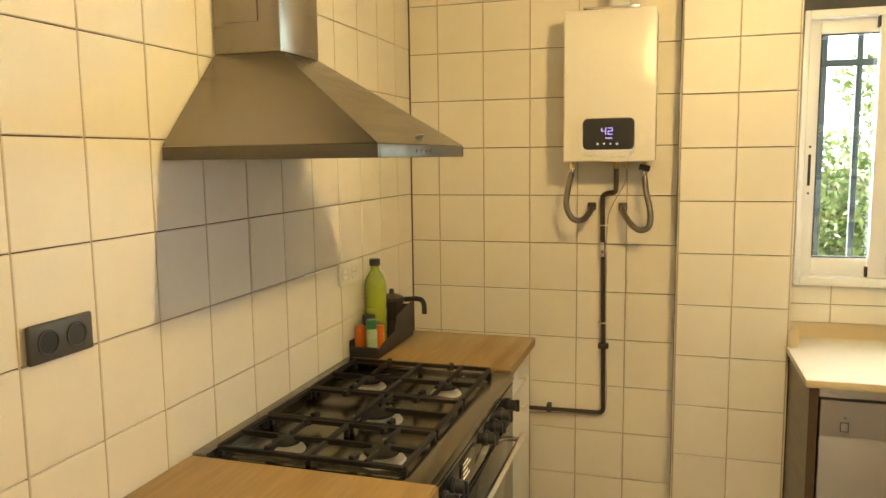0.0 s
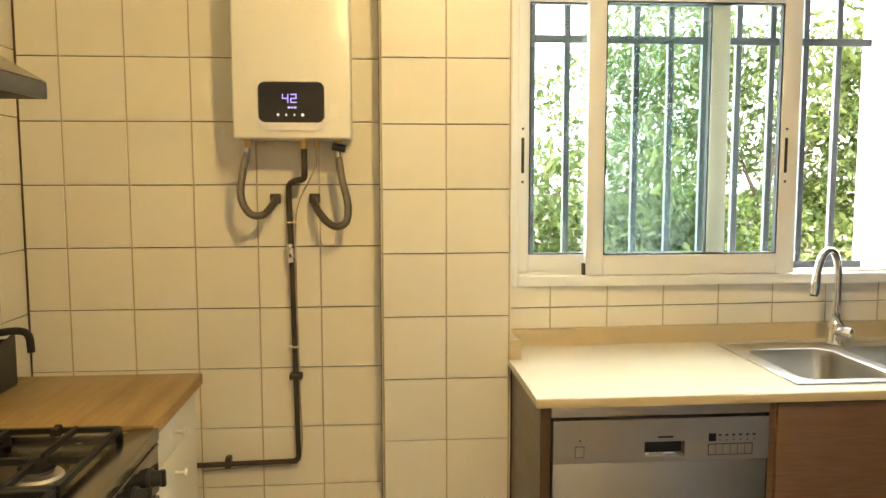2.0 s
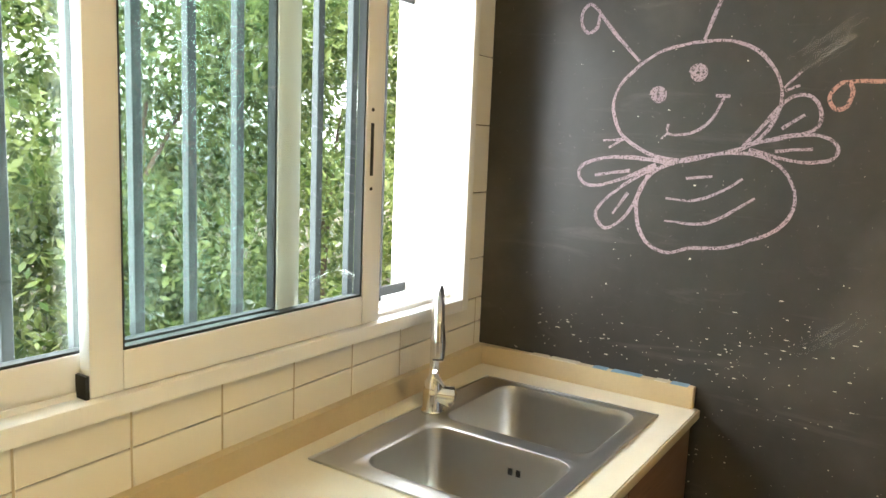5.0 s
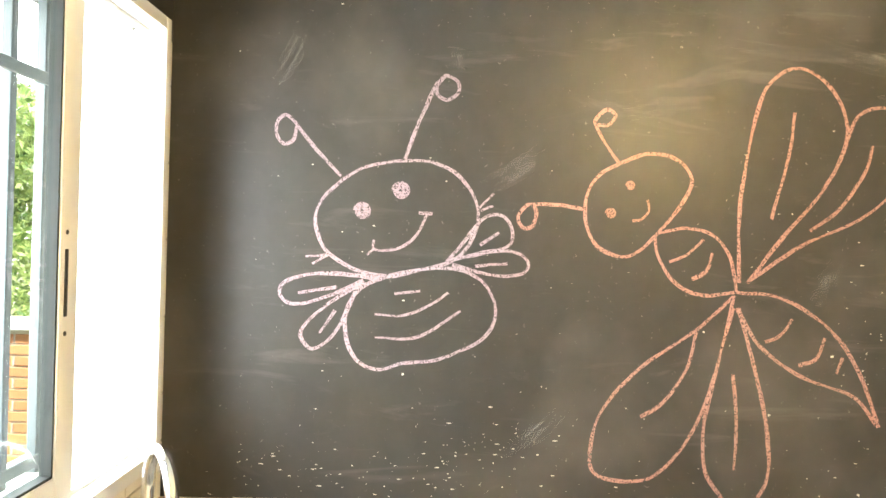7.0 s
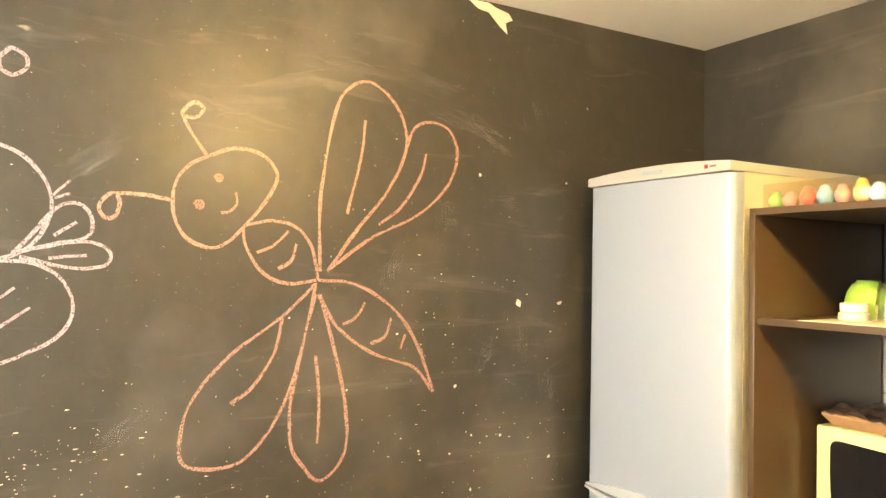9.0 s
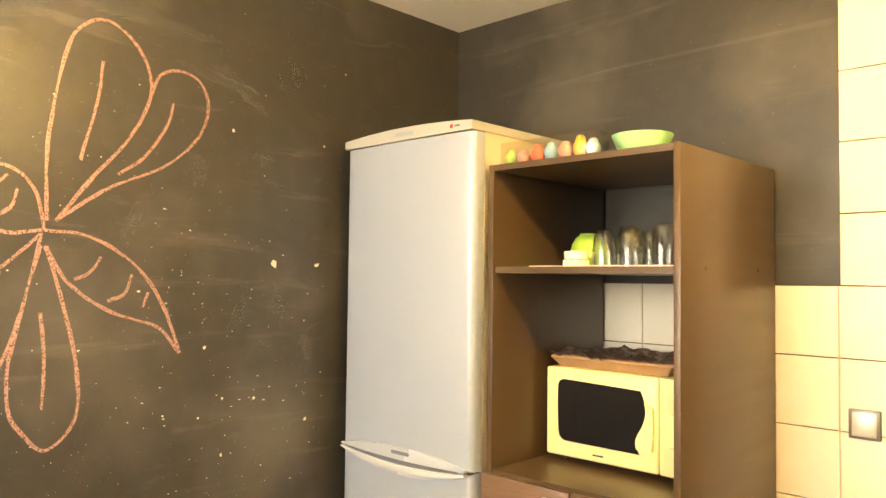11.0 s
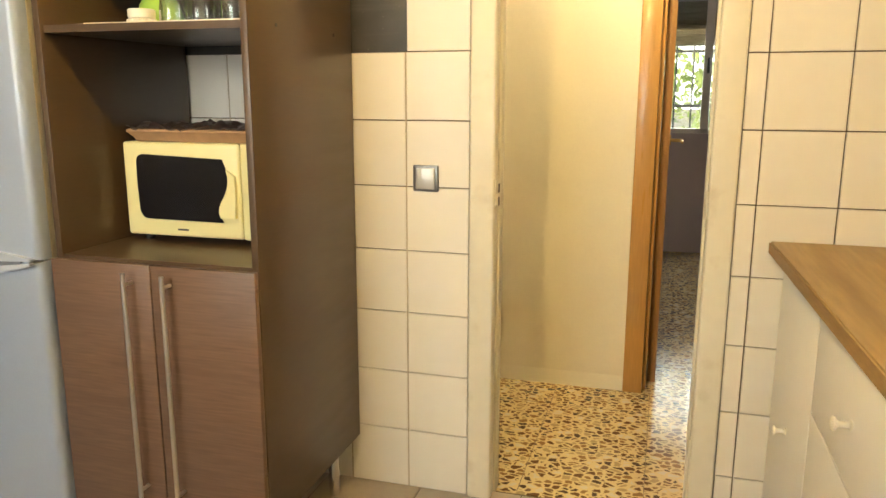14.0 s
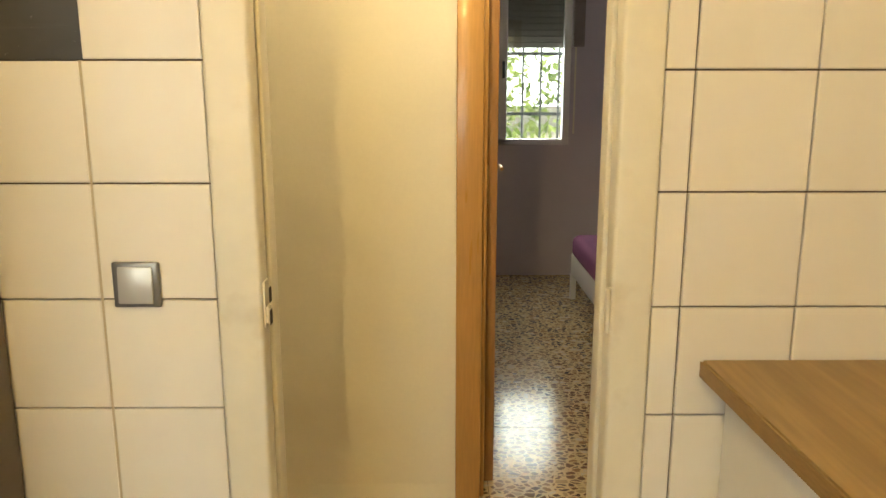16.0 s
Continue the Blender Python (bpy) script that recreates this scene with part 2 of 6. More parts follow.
bm = bmesh.new()
for x0, x1, z0, z1 in ((PX1 - 0.008, XB + 0.1, 0, WZ0), (WX1, XB + 0.1, WZ0, WZ1), (PX1 - 0.008, WX0, WZ0, WZ1)):
    prism(bm, [(x0, skewed(x0) + 0.008), (x1, skewed(x1) + 0.008), (x1, YW + 0.25), (x0, YW + 0.25)], 'z', z0, z1)
wall_window = single("wall_window", bm, M_GROUT, "window wall with ivory tiles round the opening", "wall", kind="structure", smooth=False)
bm = prism(bmesh.new(), [(PX1 - 0.008, YW), (XB + 0.1, skewed(XB + 0.1)), (XB + 0.1, YW + 0.25), (PX1 - 0.008, YW + 0.25)], 'z', WZ1, CEIL)
single("wall_window_top", bm, M_BLACK, "black painted strip of wall above the window", "wall", kind="structure", smooth=False)

bm = boxed(XB, XB + 0.2, YD - 0.1, YW + 0.25, 0, CEIL)
wall_east = single("wall_east", bm, M_BLACK, "whole wall painted as a blackboard, with chalk dust", "wall", kind="structure", smooth=False)

# door wall: tiled beside the door, painted black above the tiles and behind the fridge
bm = bmesh.new()
box(bm, XS - 0.012, DX0, YD - 0.06, YD - 0.008, 0, CEIL)
box(bm, DX1, 1.075, YD - 0.06, YD - 0.008, 0, CEIL)
box(bm, 1.075, 1.885, YD - 0.06, YD - 0.008, 0, 1.4)
box(bm, DX0, DX1, YD - 0.06, YD - 0.008, DTOP, CEIL)
wall_south = single("wall_south", bm, M_GROUT, "door wall with ivory glazed tiles beside the doorway", "wall", kind="structure", smooth=False)
bm = bmesh.new()
box(bm, 1.075, 1.885, YD - 0.06, YD - 0.002, 1.4, CEIL)
box(bm, 1.885, XB, YD - 0.06, YD - 0.002, 0, CEIL)
wall_south_black = single("wall_south_black", bm, M_BLACK, "black painted upper part of the door wall", "wall", kind="structure", smooth=False)

bm = boxed(XS - 0.2, XB + 0.2, YD - 0.1, YW + 0.25, CEIL, CEIL + 0.15)
single("ceiling", bm, M_CEILING, "white painted kitchen ceiling", "ceiling", kind="structure", smooth=False)
bm = boxed(XS - 0.2, XB + 0.2, YD - 0.06, YW + 0.25, -0.12, -0.004)
floor = single("floor", bm, M_GROUT, "kitchen floor of dull brown square tiles", "floor", kind="structure", smooth=False)


def terrazzo(name):
    m = mat(name, (0.5, 0.4, 0.2), 0.16, rough_var=0.05)
    n, l = m.node_tree.nodes, m.node_tree.links
    b = n["Principled BSDF"]
    tc, mp, wob = n.new("ShaderNodeTexCoord"), n.new("ShaderNodeMapping"), n.new("ShaderNodeTexNoise")
    wob.inputs["Scale"].default_value = 30
    mp.inputs["Scale"].default_value = (1.0, 1.35, 1.0)
    add = n.new("ShaderNodeMixRGB")
    add.blend_type, add.inputs[0].default_value = 'ADD', 0.03
    l.new(tc.outputs["Object"], mp.inputs[0])
    l.new(mp.outputs[0], add.inputs[1])
    l.new(tc.outputs["Object"], wob.inputs[0])
    l.new(wob.outputs["Color"], add.inputs[2])
    edge, cell = n.new("ShaderNodeTexVoronoi"), n.new("ShaderNodeTexVoronoi")
    edge.feature = 'DISTANCE_TO_EDGE'
    for v in (edge, cell):
        v.inputs["Scale"].default_value = 31
        l.new(add.outputs[0], v.inputs["Vector"])
    lim = n.new("ShaderNodeMapRange")
    lim.inputs[1].default_value, lim.inputs[2].default_value = 0.115, 0.15
    l.new(edge.outputs["Distance"], lim.inputs[0])
    ramp = n.new("ShaderNodeValToRGB")
    ramp.color_ramp.interpolation = 'CONSTANT'
    e = ramp.color_ramp.elements
    e[0].position, e[0].color = 0.0, (0.13, 0.065, 0.025, 1)
    e[1].position, e[1].color = 0.3, (0.26, 0.15, 0.06, 1)
    for pos, col in ((0.5, (0.08, 0.05, 0.03, 1)), (0.66, (0.40, 0.30, 0.16, 1)), (0.8, (0.62, 0.56, 0.42, 1)), (0.9, (0.19, 0.12, 0.07, 1))):
        k = e.new(pos)
        k.color = col
    sep = n.new("ShaderNodeSeparateColor")
    l.new(cell.outputs["Color"], sep.inputs[0])
    l.new(sep.outputs[0], ramp.inputs[0])
    mx = n.new("ShaderNodeMixRGB")
    mx.inputs[1].default_value = (0.66, 0.53, 0.29, 1)
    l.new(lim.outputs[0], mx.inputs[0])
    l.new(ramp.outputs[0], mx.inputs[2])
    l.new(mx.outputs[0], b.inputs["Base Color"])
    return m


M_TERRAZZO = terrazzo("terrazzo")
M_LILAC = mat("pale_lilac_paint", (0.55, 0.50, 0.55), 0.8, grain=0.03, grain_scale=70, bump=0.2)
M_ORANGE = mat("orange_varnished_wood", (0.46, 0.25, 0.075), 0.3, grain=0.22, grain_scale=10, stretch=(16, 16, 1), coat=0.3, bump=0.05)
M_DOORWOOD = mat("brown_varnished_door", (0.34, 0.17, 0.055), 0.3, grain=0.25, grain_scale=10, stretch=(16, 16, 1), coat=0.3)
M_CREAMPAINT = mat("cream_gloss_paint_worn", (0.77, 0.73, 0.60), 0.42, grain=0.05, grain_scale=25, bump=0.35, stain=(0.62, 0.55, 0.41), stain_scale=9, stain_at=0.62)
M_BRASS = mat("brass", (0.72, 0.52, 0.22), 0.3, 1.0)
M_CHROME = mat("chrome", (0.80, 0.79, 0.77), 0.12, 1.0, rough_var=0.04)

# ---------------------------------------------------------------- hall and bedroom shell
bm = boxed(-1.6, 2.2, BEDY - 0.3, YD - 0.06, -0.12, 0.0)
hall_floor = single("hall_floor", bm, M_TERRAZZO, "polished terrazzo floor with brown stone chips", "floor", kind="structure", smooth=False)
bm = bmesh.new()
for x in (-0.87, -0.47, -0.07, 0.33, 0.73, 1.13):
    box(bm, x - 0.0012, x + 0.0012, BEDY, YD - 0.07, 0.0, 0.0006)
for k in range(10):
    y = 0.06 - 0.4 * k + 1.2
    if BEDY < y < YD - 0.08:
        box(bm, -1.4, 1.4, y - 0.0012, y + 0.0012, 0.0, 0.0006)
part("slab_joint", bm, mat("terrazzo_joint", (0.16, 0.11, 0.06), 0.8), hall_floor, smooth=False)
bm = boxed(BX1, 2.2, HY - 0.1, HY, 0, CEIL)
box(bm, -1.6, BX0, HY - 0.1, HY, 0, CEIL)
box(bm, BX0, BX1, HY - 0.1, HY, 2.12, CEIL)
single("wall_hall", bm, M_PLASTER, "cream plastered hall wall", "wall", kind="structure", smooth=False)
prof = [(HY, 0), (HY + 0.009, 0), (HY + 0.007, 0.02), (HY + 0.003, 0.045), (HY, 0.065)]
single("baseboard", prism(bmesh.new(), prof, 'x', BX1, 2.0), M_PLASTER, "rounded cream plaster skirting", "baseboard", kind="structure")
bm = boxed(2.0, 2.2, HY, YD - 0.1, 0, CEIL)
box(bm, -1.6, -1.4, HY, YD - 0.1, 0, CEIL)
single("wall_hall_ends", bm, M_PLASTER, "cream plastered end walls of the hall", "wall", kind="structure", smooth=False)
bm = boxed(-1.6, XS - 0.2, YD - 0.09, YD - 0.06, 0, CEIL)
box(bm, XS - 0.2, DX0, YD - 0.09, YD - 0.06, 0, CEIL)
box(bm, DX1, 2.2, YD - 0.09, YD - 0.06, 0, CEIL)
box(bm, DX0, DX1, YD - 0.09, YD - 0.06, DTOP, CEIL)
single("wall_hall_back", bm, M_PLASTER, "cream plastered hall side of the door wall", "wall", kind="structure", smooth=False)
bm = boxed(-1.6, 2.2, BEDY - 0.3, YD - 0.1, CEIL, CEIL + 0.15)
single("ceiling_hall", bm, M_CEILING, "white ceiling of hall and bedroom", "ceiling", kind="structure", smooth=False)
BWX0, BWX1, BWZ0, BWZ1 = -0.44, 0.46, 0.97, 2.0
bm = boxed(-1.6, -1.4, BEDY, HY - 0.1, 0, CEIL)
box(bm, 1.5, 1.6, BEDY, HY - 0.1, 0, CEIL)
box(bm, -1.6, BWX0, BEDY - 0.25, BEDY, 0, CEIL)
box(bm, BWX1, 1.6, BEDY - 0.25, BEDY, 0, CEIL)
box(bm, BWX0, BWX1, BEDY - 0.25, BEDY, 0, BWZ0)
box(bm, BWX0, BWX1, BEDY - 0.25, BEDY, BWZ1, CEIL)
single("wall_bedroom", bm, M_LILAC, "pale lilac painted bedroom walls", "wall", kind="structure", smooth=False)

# kitchen doorway: worn cream frame without a leaf
M_LATCH = mat("dark_latch_hole", (0.03, 0.022, 0.015), 0.8)
door_1 = thing("door_1", (0.505, YD - 0.06, 0), "cream painted door frame, chipped and without a leaf", "door frame", kind="structure")
J0, J1, K0, K1 = DX0, 0.207, 0.803, DX1
for x0, x1, lip in ((J0, J1, 1), (K0, K1, -1)):
    part("jamb", boxed(x0, x1, YD - 0.040, YD + 0.012, 0, DTOP, 0.008, 3), M_CREAMPAINT, door_1)
    part("rebate", boxed(x0 + 0.001, x1 - 0.001, YD - 0.094, YD - 0.045, 0, DTOP, 0.003), M_CREAMPAINT, door_1)
    part("jamb_core", boxed(x0 + 0.010, x1 - 0.010, YD - 0.046, YD - 0.039, 0, DTOP), M_CREAMPAINT, door_1, smooth=False)
    s0, s1 = (x1 - 0.004, x1 + 0.006) if lip > 0 else (x0 - 0.006, x0 + 0.004)
    part("stop_bead", boxed(s0, s1, YD - 0.094, YD - 0.045, 0, DTOP - 0.02, 0.003), M_CREAMPAINT, door_1)
part("head", boxed(J0, K1, YD - 0.096, YD + 0.014, DTOP - 0.06, DTOP + 0.02, 0.008), M_CREAMPAINT, door_1)
bm = bmesh.new()
box(bm, K0 - 0.003, K0 + 0.002, YD - 0.03, YD + 0.002, 0.95, 1.03)
box(bm, K0 - 0.008, K0 - 0.001, YD - 0.025, YD - 0.003, 0.955, 0.985, 0.002)
part("strike_plate", bm, M_CREAMPAINT, door_1, "strike plate painted over")
for z in (1.005, 0.965):
    part("latch_hole", boxed(K0 - 0.0095, K0 - 0.0082, YD - 0.022, YD - 0.006, z - 0.013, z + 0.013), M_LATCH, door_1, "dark latch hole")
for z in (0.98, 1.75, 0.25):
    part("hinge", rodded((J1 + 0.002, YD + 0.004, z - 0.04), (J1 + 0.002, YD + 0.004, z + 0.04), 0.005, 10), M_CREAMPAINT, door_1)

# bedroom door: orange casing, leaf open into the bedroom
door_2 = thing("door_2", (0.36, HY - 0.05, 0), "varnished orange wood door standing open into the bedroom", "door", kind="structure")
part("casing", boxed(0.366, 0.447, HY - 0.125, HY + 0.018, 0, 2.12, 0.004), M_ORANGE, door_2)
part("casing", boxed(BX0, BX0 + 0.08, HY - 0.125, HY + 0.018, 0, 2.12, 0.004), M_ORANGE, door_2)
part("casing", boxed(BX0, 0.447, HY - 0.125, HY + 0.02, 2.04, 2.12, 0.004), M_ORANGE, door_2)
part("inner_stop", boxed(0.350, 0.3655, HY - 0.12, HY - 0.03, 0, 2.04, 0.003), M_ORANGE, door_2)
leaf = part("leaf", boxed(0.311, 0.349, HY - 0.88, HY - 0.121, 0.006, 2.03, 0.003), M_DOORWOOD, door_2, "brown varnished leaf seen edge-on")
part("lock_plate", boxed(0.343, 0.3445, HY - 0.10, HY - 0.075, 1.0, 1.12), M_BRASS, door_2)
hy = HY - 0.80
bm = rodded((0.311, hy, 1.05), (0.255, hy, 1.05), 0.009, 12)
tube(bm, [(0.257, hy, 1.05), (0.25, hy + 0.02, 1.05), (0.25, hy + 0.11, 1.048)], 0.0075, 10)
part("door_handle", bm, M_BRASS, leaf, "brass lever handle")
part("rosette", rodded((0.3105, hy, 1.05), (0.302, hy, 1.05), 0.026, 20), M_BRASS, leaf)

# ---------------------------------------------------------------- kitchen window
window_1 = thing("window_1", ((WX0 + WX1) / 2, YW, WZ0), "white aluminium sliding window, one side slid open", "window", kind="structure")
F0, F1 = YW - 0.016, YW + 0.085
bm = bmesh.new()
box(bm, WX0, WX0 + 0.022, F0, F1, WZ0, WZ1, 0.003)
box(bm, WX1 - 0.03, WX1, F0, F1, WZ0, WZ1, 0.003)
box(bm, WX0 + 0.022, WX1 - 0.03, F0, F1, WZ0, WZ0 + 0.034, 0.003)
box(bm, WX0 + 0.022, WX1 - 0.03, F0, F1, WZ1 - 0.03, WZ1, 0.003)
part("window_frame", bm, M_ALU, window_1)
bm = bmesh.new()
for y in (YW + 0.026, YW + 0.060):
    box(bm, WX0 + 0.022, WX1 - 0.03, y, y + 0.004, WZ0 + 0.034, WZ0 + 0.044)
    box(bm, WX0 + 0.022, WX1 - 0.03, y, y + 0.004, WZ1 - 0.04, WZ1 - 0.03)
part("track", bm, M_ALU, window_1)
M_SLOT = mat("black_plastic", (0.02, 0.02, 0.02), 0.45)
M_GASKET = mat("black_rubber", (0.015, 0.016, 0.016), 0.7)


def sash(x0, x1, y0, handle_x, stile_l, stile_r):
    s = bmesh.new()
    y1, z0, z1 = y0 + 0.03, WZ0 + 0.036, WZ1 - 0.028
    box(s, x0, x0 + stile_l, y0, y1, z0, z1, 0.003)
    box(s, x1 - stile_r, x1, y0, y1, z0, z1, 0.003)
    box(s, x0 + stile_l, x1 - stile_r, y0, y1, z0, z0 + 0.068, 0.003)
    box(s, x0 + stile_l, x1 - stile_r, y0, y1, z1 - 0.055, z1, 0.003)
    ob = part("sash", s, M_ALU, window_1)
    a, b, c, d = x0 + stile_l, x1 - stile_r, z0 + 0.068, z1 - 0.055
    g = bmesh.new()
    w = 0.005
    box(g, a, a + w, y0 + 0.004, y1 - 0.004, c, d)
    box(g, b - w, b, y0 + 0.004, y1 - 0.004, c, d)
    box(g, a + w, b - w, y0 + 0.004, y1 - 0.004, c, c + w)
    box(g, a + w, b - w, y0 + 0.004, y1 - 0.004, d - w, d)
    part("gasket", g, M_GASKET, ob)
    p = part("pane", boxed(a + 0.002, b - 0.002, y0 + 0.013, y0 + 0.017, c + 0.002, d - 0.002), M_GLASS, ob)
    p.visible_shadow = False
    h = boxed(handle_x - 0.005, handle_x + 0.005, y0 - 0.002, y0 + 0.004, 1.475, 1.595, 0.001)
    part("recessed_pull", h, M_SLOT, ob, "black recessed finger pull")
    for z in (1.445, 1.625):
        part("screw", rodded((handle_x, y0 - 0.0015, z), (handle_x, y0 + 0.003, z), 0.0045, 10), M_SLOT, ob)
    return ob


sash(0.952, 1.695, YW + 0.034, 0.975, 0.045, 0.065)
front_sash = sash(1.19, 1.932, YW - 0.002, 1.888, 0.060, 0.064)
part("brush_seal", boxed(1.183, 1.1895, YW + 0.0, YW + 0.028, WZ0 + 0.036, WZ0 + 0.075), M_GASKET, window_1)
part("brush_seal", boxed(1.183, 1.1895, YW + 0.0, YW + 0.028, WZ1 - 0.07, WZ1 - 0.03), M_GASKET, window_1)
M_RENDER = mat("white_exterior_render", (0.80, 0.79, 0.76), 0.85, grain=0.05, grain_scale=80, bump=0.3)
bm = boxed(WX1, WX1 + 0.02, YW + 0.086, YW + 0.252, WZ0, WZ1)
box(bm, WX0 - 0.02, WX0, YW + 0.086, YW + 0.252, WZ0, WZ1)
for v in bm.verts:
    v.co.x += -0.012 if v.co.x > 1.6 else 0.012
part("reveal", bm, M_RENDER, window_1, smooth=False)
part("window_sill", boxed(WX0, WX1, YW + 0.086, YW + 0.30, WZ0 - 0.02, WZ0 + 0.012, 0.004), M_RENDER, window_1)

grille = thing("window_grille", (1.63, YW + 0.21, WZ0 + 0.012), "dark painted iron grille outside the kitchen window", "window grille")
for k in range(10):
    x = 1.038 + 0.128 * k
    part("bar", boxed(x - 0.011, x + 0.011, YW + 0.199, YW + 0.221, WZ0 + 0.012, WZ1 - 0.001, 0.002, 1), M_IRON, grille)
for z in (1.13, 1.955):
    part("rail", boxed(WX0 + 0.013, WX1 - 0.013, YW + 0.196, YW + 0.204, z - 0.014, z + 0.014, 0.002, 1), M_IRON, grille)

# ---------------------------------------------------------------- bedroom window, shutter, bed
window_2 = thing("window_2", ((BWX0 + BWX1) / 2, BEDY, BWZ0), "white bedroom window with its roller shutter half down", "window", kind="structure")
bm = bmesh.new()
box(bm, BWX0, BWX0 + 0.05, BEDY - 0.08, BEDY - 0.02, BWZ0, BWZ1, 0.003)
box(bm, BWX1 - 0.05, BWX1, BEDY - 0.08, BEDY - 0.02, BWZ0, BWZ1, 0.003)
box(bm, 0.012, 0.075, BEDY - 0.08, BEDY - 0.02, BWZ0, BWZ1, 0.003)
box(bm, BWX0 + 0.05, BWX1 - 0.05, BEDY - 0.08, BEDY - 0.02, BWZ0, BWZ0 + 0.04, 0.003)
part("window_frame", bm, M_ALU, window_2)
for a, b in ((BWX0 + 0.05, 0.012), (0.075, BWX1 - 0.05)):
    p = part("pane", boxed(a, b, BEDY - 0.052, BEDY - 0.048, BWZ0 + 0.04, BWZ1), M_GLASS, window_2)
    p.visible_shadow = False
M_SHUTTER = mat("grey_brown_shutter", (0.22, 0.19, 0.17), 0.6, grain=0.08)
shut = part("shutter", boxed(BWX0 + 0.005, BWX1 - 0.005, BEDY - 0.13, BEDY - 0.128, 1.66, BWZ1 - 0.001), M_SHUTTER, window_2)
for k in range(8):
    z = 1.655 + k * 0.043
    part("slat", boxed(BWX0 + 0.005, BWX1 - 0.005, BEDY - 0.126, BEDY - 0.115, z, z + 0.040, 0.004, 1), M_SHUTTER, shut)
part("handle", boxed(0.03, 0.05, BEDY - 0.02, BEDY + 0.02, 1.44, 1.56, 0.005), M_SLOT, window_2)
part("shutter_strap", boxed(-0.475, -0.463, BEDY + 0.001, BEDY + 0.004, 1.05, 1.66), M_CREAMPAINT, window_2)
grille_2 = thing("window_grille", (0.0, BEDY - 0.2, BWZ0), "black iron grille outside the bedroom window", "window grille")
for k in range(6):
    x = -0.385 + 0.133 * k
    part("bar", boxed(x - 0.007, x + 0.007, BEDY - 0.207, BEDY - 0.193, BWZ0, BWZ1, 0.002, 1), M_IRON, grille_2)
for z in (1.185, 1.62):
    part("rail", boxed(BWX0, BWX1, BEDY - 0.214, BEDY - 0.206, z - 0.012, z + 0.012, 0.002, 1), M_IRON, grille_2)

# dark upright strip right of the window, not identified as any part
part("dark_side_strip", boxed(-0.52, -0.441, BEDY + 0.0005, BEDY + 0.05, 1.655, CEIL - 0.002, 0.004), M_SHUTTER, window_2, "unidentified dark strip beside the shutter")
M_PURPLE = mat("purple_bedspread", (0.27, 0.075, 0.20), 0.9, grain=0.2, grain_scale=60, bump=0.4)
bed = thing("bed", (-0.85, -1.5, 0), "white framed single bed with a purple cover", "bed")
part("side_rail", boxed(-0.395, -0.37, -2.3, -0.75, 0.17, 0.31, 0.006), M_WHITE, bed)
part("side_rail", boxed(-1.33, -1.305, -2.3, -0.75, 0.17, 0.31, 0.006), M_WHITE, bed)
part("end_board", boxed(-1.305, -0.395, -2.3, -2.275, 0.17, 0.34, 0.006), M_WHITE, bed)
part("end_board", boxed(-1.305, -0.395, -0.775, -0.75, 0.17, 0.5, 0.006), M_WHITE, bed)
for x in (-0.385, -1.31):
    for y in (-2.285, -0.765):
        part("leg", boxed(x - 0.018, x + 0.018, y - 0.018, y + 0.018, 0, 0.175, 0.004), M_WHITE, bed)
bm = boxed(-1.31, -0.385, -2.28, -0.77, 0.29, 0.44, 0.045, 4)
for v in bm.verts:
    v.co.z += 0.012 * noise.noise(v.co * 5)
    if v.co.x > -0.5:
        v.co.x += 0.02
part("bedspread", bm, M_PURPLE, bed, "rumpled purple bedspread")
# ---------------------------------------------------------------- cooker side
M_CASTIRON = mat("cast_iron_enamel", (0.011, 0.010, 0.009), 0.6, grain=0.3, grain_scale=80, bump=0.15, spec=0.25)
M_HOB = mat("stained_steel_hob", (0.19, 0.17, 0.14), 0.25, 1.0, grain=0.25, grain_scale=20, stain=(0.13, 0.11, 0.085), stain_scale=9)
M_ALUCAP = mat("burner_aluminium", (0.62, 0.58, 0.52), 0.35, 1.0, grain=0.1)
M_OVENGLASS = mat("black_oven_glass", (0.012, 0.012, 0.013), 0.08, rough_var=0.04)
M_KNOBW = mat("white_plastic_knob", (0.80, 0.77, 0.68), 0.35)
WZ = 0.89   # worktop height
CY0, CY1 = 2.6, 3.512

wt = thing("worktop", (-0.3, 1.94, 0.85), "oak veneered worktop beside the cooker", "worktop", "wooden worktops")
outline = [(XS + 0.002, YD + 0.002), (0.042, YD + 0.002), (0.0, CY0 - 0.003), (XS + 0.002, CY0 - 0.003)]
bm = prism(bmesh.new(), outline, 'z', WZ - 0.034, WZ)
bmesh.ops.bevel(bm, geom=list(bm.edges), offset=0.004, segments=2, affect='EDGES')
part("board", bm, M_WOOD, wt)
M_EDGE = mat("worn_edge_band", (0.30, 0.18, 0.065), 0.5, grain=0.3, grain_scale=12, stretch=(1, 3, 20))
part("edge_band", prism(bmesh.new(), [(0.0420, YD + 0.003), (0.0428, YD + 0.003), (0.0008, CY0 - 0.005), (0.0, CY0 - 0.005)], "z", WZ - 0.031, WZ - 0.003), M_EDGE, wt, smooth=False)
wt2 = thing("worktop", (-0.34, 3.75, 0.85), "short oak veneered worktop between cooker and boiler wall", "worktop", "wooden worktops")
part("board", boxed(XS + 0.002, -0.036, CY1 + 0.004, 3.99, WZ - 0.034, WZ, 0.004), M_WOOD, wt2)
part("edge_band", boxed(-0.0359, -0.0352, CY1 + 0.006, 3.988, WZ - 0.031, WZ - 0.003), M_EDGE, wt2, smooth=False)


